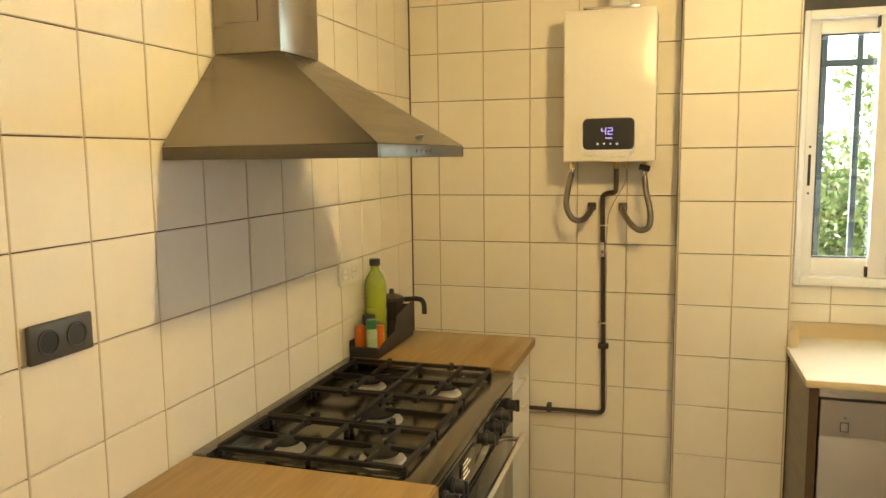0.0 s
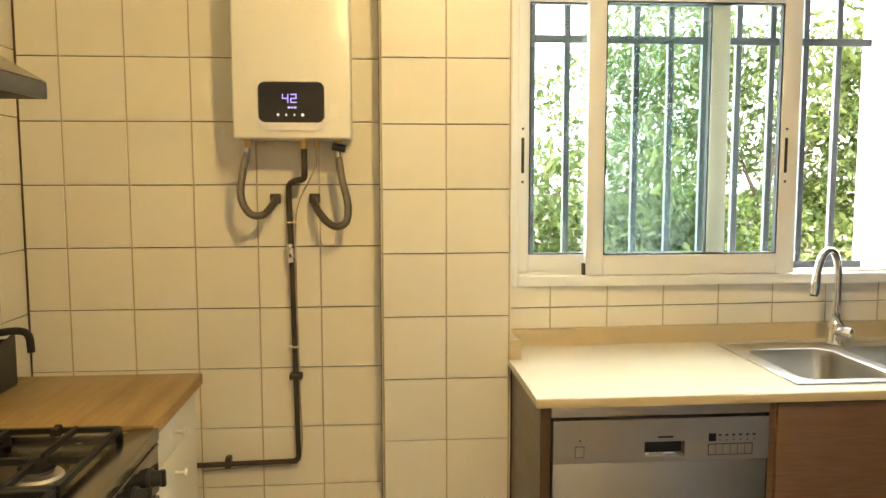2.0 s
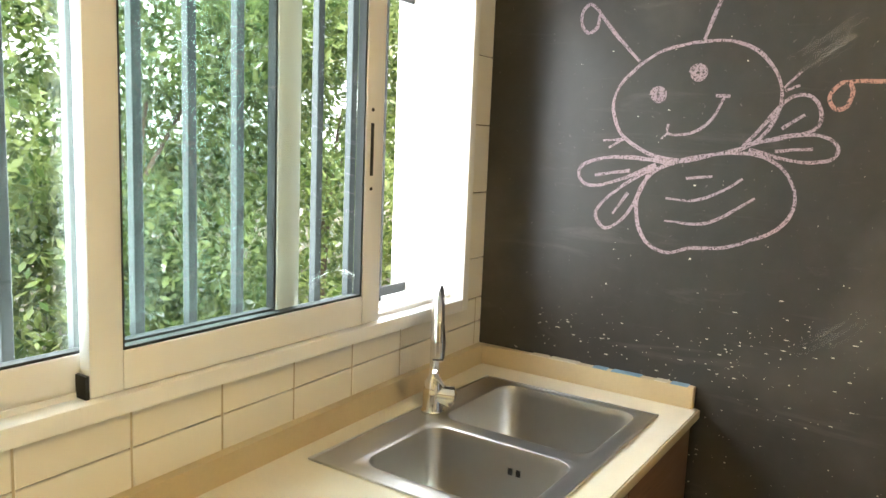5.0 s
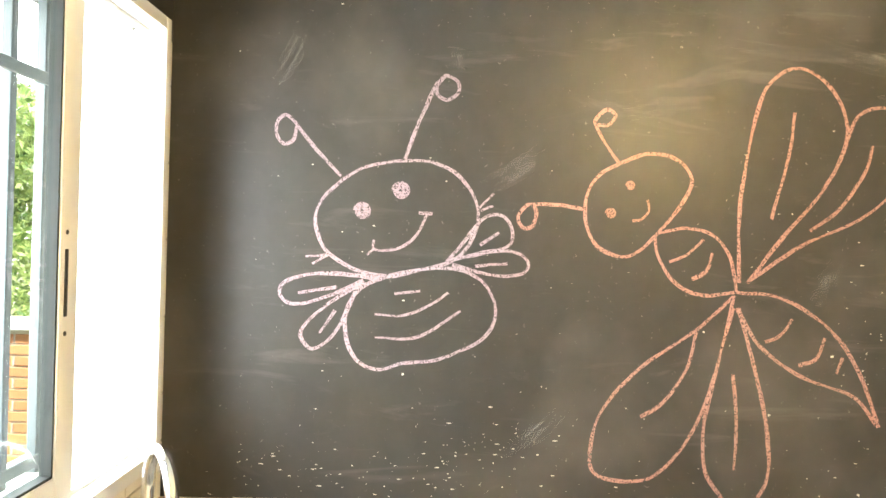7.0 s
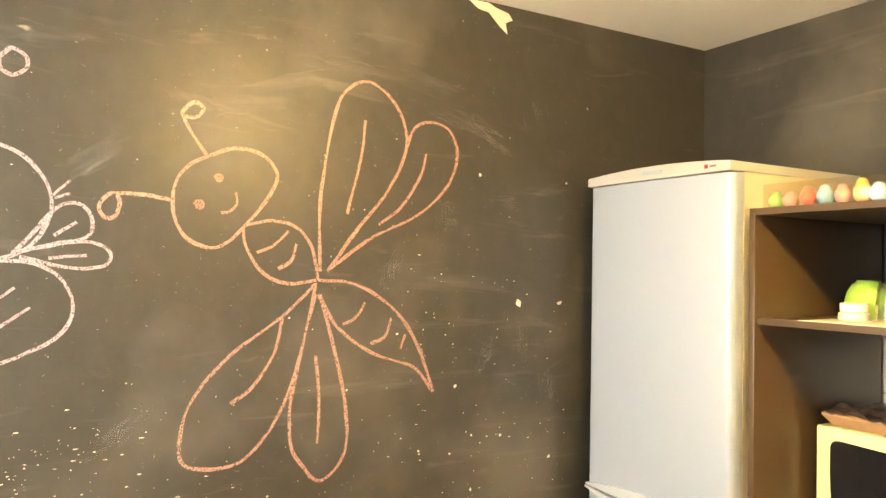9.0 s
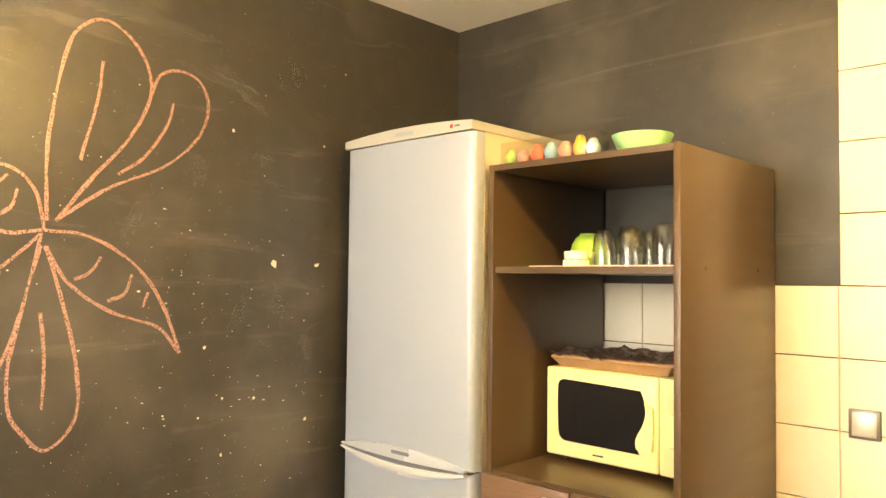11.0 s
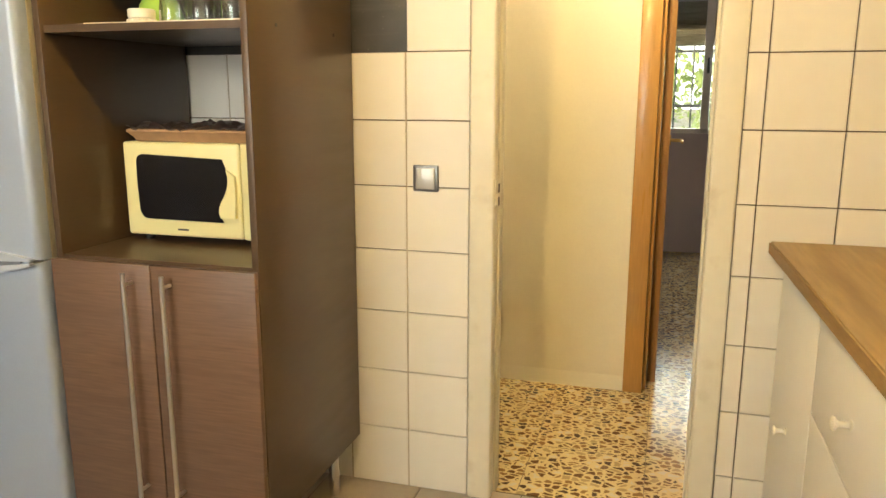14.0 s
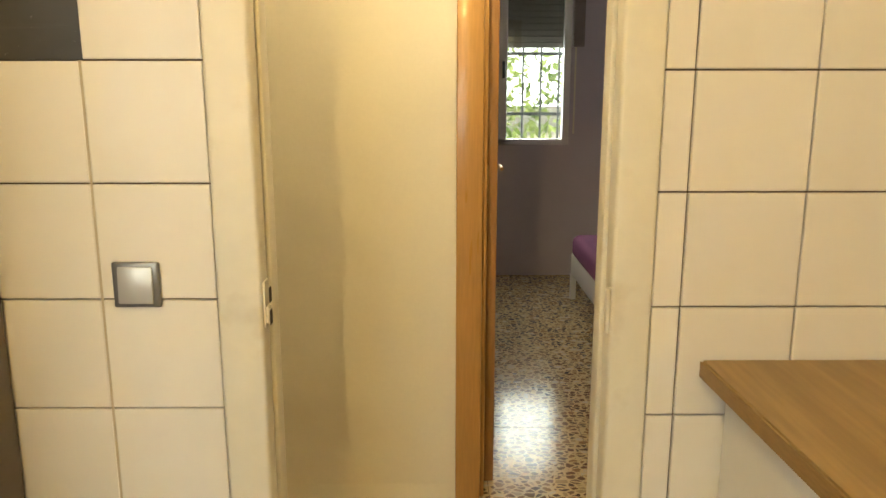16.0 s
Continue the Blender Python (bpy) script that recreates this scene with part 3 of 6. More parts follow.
def knob(parent, x, y, z):
    k = lathe(bmesh.new(), (0, 0, 0), [(0.009, 0), (0.009, 0.002), (0.0055, 0.004), (0.0052, 0.020), (0.0075, 0.023), (0.0125, 0.025), (0.0130, 0.029), (0.009, 0.032)], 16)
    k.transform(pose(x, y, z, 0, 90, 0))
    part("knob", k, M_KNOBW, parent, "white turned knob")


FX = 0.004
unit = thing("base_cabinet", (-0.3, 1.63, 0), "white laminate base cabinet with one door", "cabinet", "white base cabinets")
part("body", boxed(XS + 0.003, FX - 0.02, YD + 0.004, 1.814, 0.08, WZ - 0.036), M_WHITE, unit)
part("plinth", boxed(XS + 0.02, FX - 0.06, YD + 0.004, 1.814, 0, 0.079), M_WHITE, unit)
d = part("door", boxed(FX - 0.019, FX, YD + 0.03, 1.812, 0.09, WZ - 0.04, 0.002), M_WHITE, unit)
knob(d, FX, 1.565, 0.47)
unit = thing("base_cabinet", (-0.3, 2.29, 0), "white laminate drawer cabinet next to the cooker", "cabinet", "white base cabinets")
part("body", boxed(XS + 0.003, FX - 0.02, 1.817, CY0 - 0.006, 0.08, WZ - 0.036), M_WHITE, unit)
part("plinth", boxed(XS + 0.02, FX - 0.06, 1.817, CY0 - 0.006, 0, 0.079), M_WHITE, unit)
for z0, z1 in ((0.632, WZ - 0.04), (0.364, 0.628), (0.09, 0.360)):
    d = part("drawer", boxed(FX - 0.019, FX, 1.820, CY0 - 0.008, z0, z1, 0.002), M_WHITE, unit)
    knob(d, FX, 2.14, (z0 + z1) / 2)
unit = thing("base_cabinet", (-0.34, 3.75, 0), "narrow white cabinet under the short worktop", "cabinet", "white base cabinets")
part("body", boxed(XS + 0.003, -0.078, CY1 + 0.006, 3.985, 0.08, WZ - 0.036), M_WHITE, unit)
part("plinth", boxed(XS + 0.02, -0.12, CY1 + 0.006, 3.985, 0, 0.079), M_WHITE, unit)
for z0, z1 in ((0.742, WZ - 0.04), (0.09, 0.738)):
    d = part("drawer", boxed(-0.077, -0.058, CY1 + 0.01, 3.984, z0, z1, 0.002), M_WHITE, unit)
    knob(d, -0.058, 3.76, z1 - 0.06)

# range cooker
cooker = thing("range_cooker", (-0.3, 3.05, 0), "steel range cooker with five gas burners and black knobs", "cooker")
CX = -0.022
part("body", boxed(XS + 0.003, CX - 0.03, CY0, CY1, 0.09, WZ - 0.035, 0.003), M_STEEL, cooker)
bm = boxed(XS + 0.045, CX - 0.065, CY0 + 0.03, CY1 - 0.03, WZ - 0.033, WZ - 0.022)
part("hob_tray", bm, M_HOB, cooker, "dark stained steel hob tray")
bm = bmesh.new()
box(bm, XS + 0.003, XS + 0.045, CY0, CY1, WZ - 0.034, WZ + 0.004, 0.003)
box(bm, CX - 0.065, CX, CY0, CY1, WZ - 0.034, WZ - 0.004, 0.004)
box(bm, XS + 0.045, CX - 0.065, CY0, CY0 + 0.03, WZ - 0.034, WZ - 0.008, 0.002)
box(bm, XS + 0.045, CX - 0.065, CY1 - 0.03, CY1, WZ - 0.034, WZ - 0.008, 0.002)
part("top_rim", bm, M_STEEL, cooker)
for bx, by, r in ((-0.45, 3.28, 0.042), (-0.19, 3.28, 0.036), (-0.31, 3.0, 0.056), (-0.45, 2.74, 0.036), (-0.19, 2.74, 0.045)):
    bz = WZ - 0.022
    b = part("burner", lathe(bmesh.new(), (bx, by, bz), [(r * 1.35, 0), (r * 1.25, 0.006), (r * 0.85, 0.010), (r * 0.82, 0.018), (r * 0.7, 0.019)], 28), M_ALUCAP, cooker)
    part("burner_cap", lathe(bmesh.new(), (bx, by, bz + 0.0185), [(r * 0.95, 0), (r * 1.0, 0.003), (r * 0.95, 0.009), (r * 0.7, 0.011), (r * 0.1, 0.011)], 28), M_CASTIRON, b)


def grate(y0, y1, centres):
    g = bmesh.new()
    x0, x1, z0, z1 = XS + 0.055, CX - 0.075, WZ + 0.002, WZ + 0.014
    w = 0.0072
    for y in (y0, y1):
        box(g, x0, x1, y - w, y + w, z0, z1, 0.002, 1)
    for x in (x0, x1):
        box(g, x - w, x + w, y0, y1, z0, z1, 0.002, 1)
    mid = (x0 + x1) / 2
    box(g, mid - w, mid + w, y0, y1, z0, z1, 0.002, 1)
    for x in (x0, x1, mid):
        for y in (y0 + 0.006, y1 - 0.006):
            box(g, x - 0.007, x + 0.007, y - 0.007, y + 0.007, WZ - 0.022, z0, 0.001, 1)
    for cx, cy, r in centres:
        for ax, ay in ((1, 0), (-1, 0), (0, 1), (0, -1)):
            a = Vector((cx + ax * r * 0.55, cy + ay * r * 0.55, z0 + 0.008))
            far = Vector((x1 if ax > 0 else x0, cy, z0 + 0.006)) if ax else Vector((cx, y1 if ay > 0 else y0, z0 + 0.006))
            if ax and abs(far.x - cx) > abs(mid - cx) and abs(mid - cx) > 0.02 and (mid - cx) * ax > 0:
                far.x = mid
            box(g, min(a.x, far.x) - (0.005 if not ax else 0), max(a.x, far.x) + (0.005 if not ax else 0),
                min(a.y, far.y) - (0.005 if not ay else 0), max(a.y, far.y) + (0.005 if not ay else 0), z0 + 0.001, z1 + 0.004, 0.002, 1)
    for x in (x0 + 0.13, x1 - 0.13):
        for y, d in ((y0, 1), (y1, -1)):
            box(g, x - w, x + w, min(y, y + d * 0.035), max(y, y + d * 0.035), z0 + 0.002, z1 + 0.007, 0.002, 1)
            box(g, x - w, x + w, min(y, y + d * 0.012), max(y, y + d * 0.012), z0 - 0.004, z1 + 0.009, 0.002, 1)
    part("grate", g, M_CASTIRON, cooker, "cast iron pan grate")


grate(CY0 + 0.04, 2.868, ((-0.45, 2.74, 0.04), (-0.19, 2.74, 0.045)))
grate(2.884, 3.125, ((-0.31, 3.0, 0.05),))
grate(3.141, CY1 - 0.04, ((-0.45, 3.28, 0.042), (-0.19, 3.28, 0.036)))
panel = part("control_panel", boxed(CX - 0.03, CX - 0.004, CY0, CY1, 0.735, WZ - 0.035, 0.003), M_OVENGLASS, cooker, "black glass control panel")
part("panel_trim", boxed(CX - 0.0038, CX - 0.0015, CY0 + 0.004, CY1 - 0.004, WZ - 0.046, WZ - 0.040), M_STEEL, panel)
clock = part("clock", boxed(CX - 0.0038, CX - 0.001, 2.86, 3.00, 0.762, 0.832, 0.001), M_HOB, panel, "programmer plate with pale marks")
for k, (dz, w) in enumerate(((0.816, 0.05), (0.804, 0.07), (0.790, 0.045), (0.777, 0.06))):
    part("mark", boxed(CX - 0.0009, CX - 0.0004, 2.88, 2.88 + w, dz - 0.003, dz + 0.003), M_KNOBW, clock)
for y in (3.435, 3.335, 3.235, 3.135, 2.80, 2.72, 2.64):
    kb = rodded((CX - 0.004, y, 0.795), (CX + 0.004, y, 0.795), 0.023, 20)
    rod(kb, (CX + 0.004, y, 0.795), (CX + 0.026, y, 0.795), 0.0185, 20, 0.0165)
    box(kb, CX + 0.020, CX + 0.034, y - 0.005, y + 0.005, 0.776, 0.814, 0.002, 1)
    part("knob", kb, M_SLOT, panel, "black control knob")
oven = part("oven_door", boxed(CX - 0.03, CX - 0.002, CY0 + 0.006, CY1 - 0.006, 0.17, 0.728, 0.004), M_OVENGLASS, cooker, "black glass oven door")
M_OVENBAR = mat("polished_steel_bar", (0.82, 0.80, 0.76), 0.25, 1.0)
bm = rodded((CX + 0.042, CY0 + 0.06, 0.69), (CX + 0.042, CY1 - 0.06, 0.69), 0.010, 14)
for y in (CY0 + 0.10, CY1 - 0.10):
    rod(bm, (CX - 0.003, y, 0.69), (CX + 0.042, y, 0.69), 0.008, 10)
part("handle", bm, M_OVENBAR, oven, "round steel oven handle")
part("plinth", boxed(XS + 0.02, CX - 0.04, CY0 + 0.01, CY1 - 0.01, 0, 0.089), M_SLOT, cooker)
part("plinth_drawer", boxed(CX - 0.03, CX - 0.006, CY0 + 0.006, CY1 - 0.006, 0.095, 0.164, 0.003), M_STEEL, cooker)

# extractor hood
hood = thing("extractor_hood", (XS, 2.885, 1.605), "brushed steel chimney hood on the tiled wall", "hood")
HY0, HY1, HX = 2.555, 3.215, -0.108
QY0, QY1, QX, QZ = 2.78, 2.985, -0.447, 1.864
bm = bmesh.new()
a = [bm.verts.new(c) for c in ((XS + 0.001, HY0, 1.634), (HX, HY0, 1.634), (HX, HY1, 1.634), (XS + 0.001, HY1, 1.634))]
b = [bm.verts.new(c) for c in ((XS + 0.001, QY0, QZ), (QX, QY0, QZ), (QX, QY1, QZ), (XS + 0.001, QY1, QZ))]
for k in range(4):
    bm.faces.new((a[k], a[(k + 1) % 4], b[(k + 1) % 4], b[k]))
bm.faces.new(b)
bm.faces.new(a[::-1])
canopy = part("canopy", bm, M_STEEL, hood, smooth=False)
bm = bmesh.new()
box(bm, XS + 0.001, HX, HY0, HY0 + 0.012, 1.603, 1.633, 0.002)
box(bm, XS + 0.001, HX, HY1 - 0.012, HY1, 1.603, 1.633, 0.002)
box(bm, HX - 0.012, HX, HY0 + 0.012, HY1 - 0.012, 1.603, 1.633, 0.002)
# rim steel is coloured darker than the canopy for the dark wall it mirrors
part("rim", bm, mat("darkened_steel_rim", (0.13, 0.12, 0.105), 0.40, 1.0, grain=0.1), hood)
part("filter", boxed(XS + 0.02, HX - 0.02, HY0 + 0.02, HY1 - 0.02, 1.612, 1.618), M_STEEL, hood)
part("chimney", boxed(XS + 0.001, QX, QY0, QY1, QZ + 0.001, CEIL, 0.002), M_STEEL, hood)
bm = boxed(XS + 0.03, QX - 0.06, QY0 - 0.003, QY0 - 0.0005, QZ + 0.075, CEIL - 0.02, 0.001)
part("access_panel", bm, M_STEEL, hood)
m = Matrix.Translation((HX - 0.030, 2.90, 1.652)) @ Euler((0, radians(-34), 0)).to_matrix().to_4x4()
bm = boxed(-0.012, 0.012, -0.025, 0.025, -0.001, 0.002, 0.0008)
bm.transform(m)
part("maker_badge", bm, M_CHROME, hood)
for k in range(4):
    part("button", rodded((HX - 0.001, 2.80 + 0.035 * k, 1.618), (HX + 0.002, 2.80 + 0.035 * k, 1.618), 0.0045, 12), M_STEEL, hood)

# sockets
def socket_plate(y0, y1, z0, z1, material, holes, label):
    s = thing("wall_socket", (XS, (y0 + y1) / 2, (z0 + z1) / 2), label, "socket")
    part("plate", boxed(XS + 0.0005, XS + 0.013, y0, y1, z0, z1, 0.005, 3), material, s)
    n = len(holes)
    for y in holes:
        z = (z0 + z1) / 2
        rim = lathe(bmesh.new(), (0, 0, 0), [(0.026, 0), (0.026, 0.003), (0.022, 0.003), (0.021, -0.0)], 24, False)
        rim.transform(pose(XS + 0.0125, y, z, 0, 90, 0))
        w = part("well", rim, material, s)
        dk = rodded((XS + 0.0131, y, z), (XS + 0.0136, y, z), 0.0205, 24)
        part("well_floor", dk, M_SLOT if n == 2 and material is not M_WHITE else M_KNOBW, s)
        for dy in (-0.009, 0.009):
            part("pin_hole", rodded((XS + 0.0137, y + dy, z), (XS + 0.0142, y + dy, z), 0.003, 8), M_SLOT, s)
    return s


M_GREYPLASTIC = mat("anthracite_plastic", (0.055, 0.055, 0.05), 0.4)
socket_plate(2.142, 2.298, 1.234, 1.308, M_GREYPLASTIC, (2.185, 2.255), "anthracite double wall socket on ivory tiles")
socket_plate(3.463, 3.608, 1.156, 1.237, M_WHITE, (3.50, 3.571), "white double wall socket on ivory tiles")

# things on the short worktop
M_BLACKTIN = mat("black_tin", (0.02, 0.018, 0.016), 0.45, grain=0.3)
tray = thing("tray", (-0.57, 3.75, WZ), "black metal tray against the tiled wall", "tray")
x0, x1, y0, y1 = -0.628, -0.515, 3.527, 3.90
part("base", boxed(x0, x1, y0, y1, WZ, WZ + 0.006, 0.002), M_BLACKTIN, tray)
part("side", prism(bmesh.new(), [(y0, WZ + 0.006), (y1, WZ + 0.006), (y1, WZ + 0.145), (y0 + 0.19, WZ + 0.115), (y0 + 0.16, WZ + 0.060), (y0 + 0.05, WZ + 0.045), (y0, WZ + 0.035)], 'x', x1 - 0.005, x1), M_BLACKTIN, tray)
part("side", boxed(x0, x0 + 0.005, y0, y1, WZ + 0.006, WZ + 0.06, 0.001), M_BLACKTIN, tray)
part("end", boxed(x0 + 0.005, x1 - 0.005, y0, y0 + 0.005, WZ + 0.006, WZ + 0.04, 0.001), M_BLACKTIN, tray)
part("end", boxed(x0 + 0.005, x1 - 0.005, y1 - 0.005, y1, WZ + 0.006, WZ + 0.13, 0.001), M_BLACKTIN, tray)
M_GREENPET = mat("green_plastic_bottle", (0.50, 0.60, 0.05), 0.15, grain=0.1, coat=0.3)
M_GREENPET.node_tree.nodes["Principled BSDF"].inputs["Transmission Weight"].default_value = 0.5
bottle = thing("bottle", (-0.580, 3.668, WZ + 0.006), "yellow-green plastic bottle with a black cap", "bottle")
bp = [(0.95 * r, h) for r, h in [(0.030, 0), (0.043, 0.006), (0.044, 0.05), (0.041, 0.056), (0.044, 0.062), (0.044, 0.10), (0.041, 0.106), (0.044, 0.112), (0.044, 0.15), (0.041, 0.156),
      (0.044, 0.162), (0.044, 0.225), (0.042, 0.245), (0.036, 0.264), (0.026, 0.281), (0.018, 0.293), (0.0155, 0.302), (0.0155, 0.315)]]
part("body", lathe(bmesh.new(), (-0.580, 3.668, WZ + 0.006), bp, 28), M_GREENPET, bottle)
part("cap", lathe(bmesh.new(), (-0.580, 3.668, WZ + 0.316), [(0.020, 0), (0.020, 0.022), (0.018, 0.025)], 20), M_SLOT, bottle)
M_GREENCAP = mat("green_lid_plastic", (0.02, 0.20, 0.06), 0.35)
M_PALEGLASS = mat("pale_green_jar", (0.42, 0.52, 0.30), 0.2, grain=0.25, grain_scale=30)
M_ORANGEJAR = mat("orange_jar", (0.62, 0.13, 0.015), 0.3, grain=0.1)


def spice_jar(x, y, glass_mat, lid_mat, r, h, label):
    j = thing("spice_jar", (x, y, WZ + 0.006), label, "jar")
    part("jar", lathe(bmesh.new(), (x, y, WZ + 0.006), [(r * 0.9, 0), (r, 0.004), (r, h * 0.68), (r * 0.8, h * 0.75)], 22), glass_mat, j)
    part("lid", lathe(bmesh.new(), (x, y, WZ + 0.006 + h * 0.752), [(r * 0.95, 0), (r * 0.95, h * 0.22), (r * 0.85, h * 0.25)], 22), lid_mat, j)


spice_jar(-0.552, 3.556, M_PALEGLASS, M_GREENCAP, 0.0205, 0.130, "pale spice jar with a green lid")
spice_jar(-0.603, 3.572, M_ORANGEJAR, M_ORANGEJAR, 0.021, 0.10, "short orange spice jar")
spice_jar(-0.541, 3.600, M_ORANGEJAR, M_ORANGEJAR, 0.019, 0.10, "orange spice jar beside the green-lidded one")
# added tin fills an unidentified dark mass and hides the bottle's lower part
spice_jar(-0.585, 3.612, M_BLACKTIN, M_SLOT, 0.026, 0.135, "black tin added for an unidentified dark mass")
M_MOKA = mat("blackened_aluminium", (0.045, 0.04, 0.036), 0.4, 0.6, grain=0.2)
moka = thing("moka_pot", (-0.567, 3.80, WZ + 0.006), "dark moka pot with a curved black handle", "moka pot")
mz = WZ + 0.006
part("body", lathe(bmesh.new(), (-0.567, 3.80, mz), [(0.045, 0), (0.047, 0.01), (0.036, 0.07), (0.034, 0.08), (0.037, 0.09), (0.050, 0.155), (0.050, 0.16)], 8), M_MOKA, moka, smooth=False)
part("lid", lathe(bmesh.new(), (-0.567, 3.80, mz + 0.1605), [(0.051, 0), (0.049, 0.008), (0.012, 0.022), (0.009, 0.024), (0.010, 0.036), (0.004, 0.040)], 8), M_MOKA, moka, smooth=False)
bm = tube(bmesh.new(), [(-0.52, 3.812, mz + 0.158), (-0.47, 3.825, mz + 0.160), (-0.448, 3.832, mz + 0.145), (-0.444, 3.834, mz + 0.10)], 0.010, 10)
part("handle", bm, M_SLOT, moka)

# ---------------------------------------------------------------- boiler
M_BOILER = mat("boiler_enamel", (0.82, 0.80, 0.74), 0.25, grain=0.01)
M_SCREEN = mat("black_display_glass", (0.010, 0.010, 0.012), 0.10, rough_var=0.03)
M_LED = emitter("violet_led", (0.45, 0.38, 1.0), 0.25)
M_LEDW = emitter("pale_led", (0.8, 0.8, 0.9), 0.06)
M_BRAID = mat("braided_steel_hose", (0.22, 0.195, 0.16), 0.42, 1.0, grain=0.4, grain_scale=260, bump=0.6)
M_PIPE = mat("dark_painted_pipe", (0.050, 0.036, 0.025), 0.5, grain=0.2, grain_scale=50)
BX, BXX, BY, BZ, BZZ = 0.060, 0.404, 4.055, 1.577, 2.146
boiler = thing("boiler", (0.232, YF, BZ), "white gas water heater with a black display on the tiles", "boiler")
part("casing", boxed(BX, BXX, BY, YF - 0.002, BZ, BZZ, 0.007, 3), M_BOILER, boiler)


def rounded_plate(x0, x1, z0, z1, y0, y1, r):
    pts = []
    for cx, cz, a0 in ((x1 - r, z1 - r, 0), (x0 + r, z1 - r, 90), (x0 + r, z0 + r, 180), (x1 - r, z0 + r, 270)):
        for k in range(6):
            t = radians(a0 + 18 * k)
            pts.append((cx + r * math.cos(t), cz + r * math.sin(t)))
    return prism(bmesh.new(), pts, 'y', y0, y1)


disp = part("display_bezel", rounded_plate(0.133, 0.331, 1.600, 1.744, BY - 0.006, BY - 0.0005, 0.025), M_CHROME, boiler, "pale rounded display surround")
part("screen", rounded_plate(0.136, 0.328, 1.623, 1.741, BY - 0.009, BY - 0.0065, 0.020), M_SCREEN, disp, "black glass screen")


def seven_segment(parent, x, z, w, h, on, y):
    t = w * 0.16
    seg = {"a": (0, w, h - t, h), "g": (0, w, h / 2 - t / 2, h / 2 + t / 2), "d": (0, w, 0, t), "f": (0, t, h / 2, h), "b": (w - t, w, h / 2, h), "e": (0, t, 0, h / 2), "c": (w - t, w, 0, h / 2)}
    s = bmesh.new()
    for k in on:
        a, b, c, d = seg[k]
        box(s, x + a, x + b, y - 0.0008, y, z + c, z + d)
    part("digit", s, M_LED, parent)


seven_segment(disp, 0.206, 1.680, 0.018, 0.026, "fgbc", BY - 0.0095)
seven_segment(disp, 0.230, 1.680, 0.018, 0.026, "abged", BY - 0.0095)
bm = bmesh.new()
for k in range(3):
    box(bm, 0.222 + 0.009 * k, 0.229 + 0.009 * k, BY - 0.0102, BY - 0.0094, 1.664, 1.669)
part("status_mark", bm, M_LED, disp)
for k in range(4):
    x = 0.193 + 0.024 * k
    part("touch_key", rodded((x, BY - 0.0094, 1.645), (x, BY - 0.0102, 1.645), 0.0045, 3 if k in (1, 2) else 10), M_LEDW, disp)
bm = rodded((0.262, 4.12, BZZ), (0.262, 4.12, CEIL), 0.04, 24)
part("flue", bm, M_BOILER, boiler, "white flue pipe")
bm = boxed(0.13, 0.34, 4.06, 4.18, BZZ, BZZ + 0.012, 0.004)
part("flue_collar", bm, M_CHROME, boiler)
for x, r in ((0.086, 0.010), (0.257, 0.012), (0.362, 0.010), (0.295, 0.007)):
    part("inlet", rodded((x, 4.14, BZ - 0.028), (x, 4.14, BZ), r, 14), M_BRASS, boiler)

hose = thing("water_hose", (0.086, 4.14, 1.35), "braided steel water hose under the boiler", "hose", "boiler hoses")
part("braid", tube(bmesh.new(), [(0.086, 4.14, 1.545), (0.070, 4.13, 1.47), (0.066, 4.12, 1.40), (0.092, 4.115, 1.352), (0.128, 4.135, 1.346), (0.152, 4.18, 1.375), (0.155, 4.222, 1.390)], 0.0118, 12), M_BRAID, hose)
part("ferrule", rodded((0.086, 4.14, 1.552), (0.083, 4.138, 1.515), 0.012, 12), M_CHROME, hose)
part("wall_fitting", boxed(0.138, 0.171, 4.218, YF - 0.001, 1.378, 1.410, 0.003), M_PIPE, hose)
hose = thing("water_hose", (0.362, 4.14, 1.33), "braided steel water hose with a black tap", "hose", "boiler hoses")
part("braid", tube(bmesh.new(), [(0.362, 4.14, 1.535), (0.372, 4.13, 1.46), (0.390, 4.12, 1.38), (0.385, 4.115, 1.325), (0.352, 4.115, 1.310), (0.315, 4.14, 1.333), (0.284, 4.185, 1.375), (0.279, 4.222, 1.390)], 0.0118, 12), M_BRAID, hose)
part("ferrule", rodded((0.362, 4.14, 1.548), (0.364, 4.138, 1.51), 0.012, 12), M_CHROME, hose)
part("wall_fitting", boxed(0.263, 0.296, 4.218, YF - 0.001, 1.378, 1.410, 0.003), M_PIPE, hose)
bm = rodded((0.345, 4.12, 1.557), (0.385, 4.12, 1.548), 0.012, 12)
part("valve", bm, M_SLOT, hose, "black shut-off valve")
gas = thing("gas_pipe", (0.215, YF, 0.9), "dark painted gas pipe running down the tiles", "pipe")
GX, GY = 0.204, YF - 0.022
part("pipe", tube(bmesh.new(), [(0.257, 4.14, 1.55), (0.257, 4.14, 1.478), (0.252, 4.15, 1.458), (0.222, 4.19, 1.450), (0.203, GY - 0.006, 1.440), (0.198, GY, 1.414), (0.200, GY, 1.30), (0.203, GY, 1.196)], 0.0100, 12), M_PIPE, gas)
part("pipe", tube(bmesh.new(), [(0.203, GY, 1.196), (0.207, GY, 0.89), (0.212, GY, 0.56)], 0.0084, 12), M_PIPE, gas)
part("pipe", tube(bmesh.new(), [(0.212, GY, 0.565), (0.211, GY, 0.538), (0.198, GY, 0.526), (0.16, GY, 0.524), (-0.32, GY, 0.517)], 0.0084, 12), M_PIPE, gas)
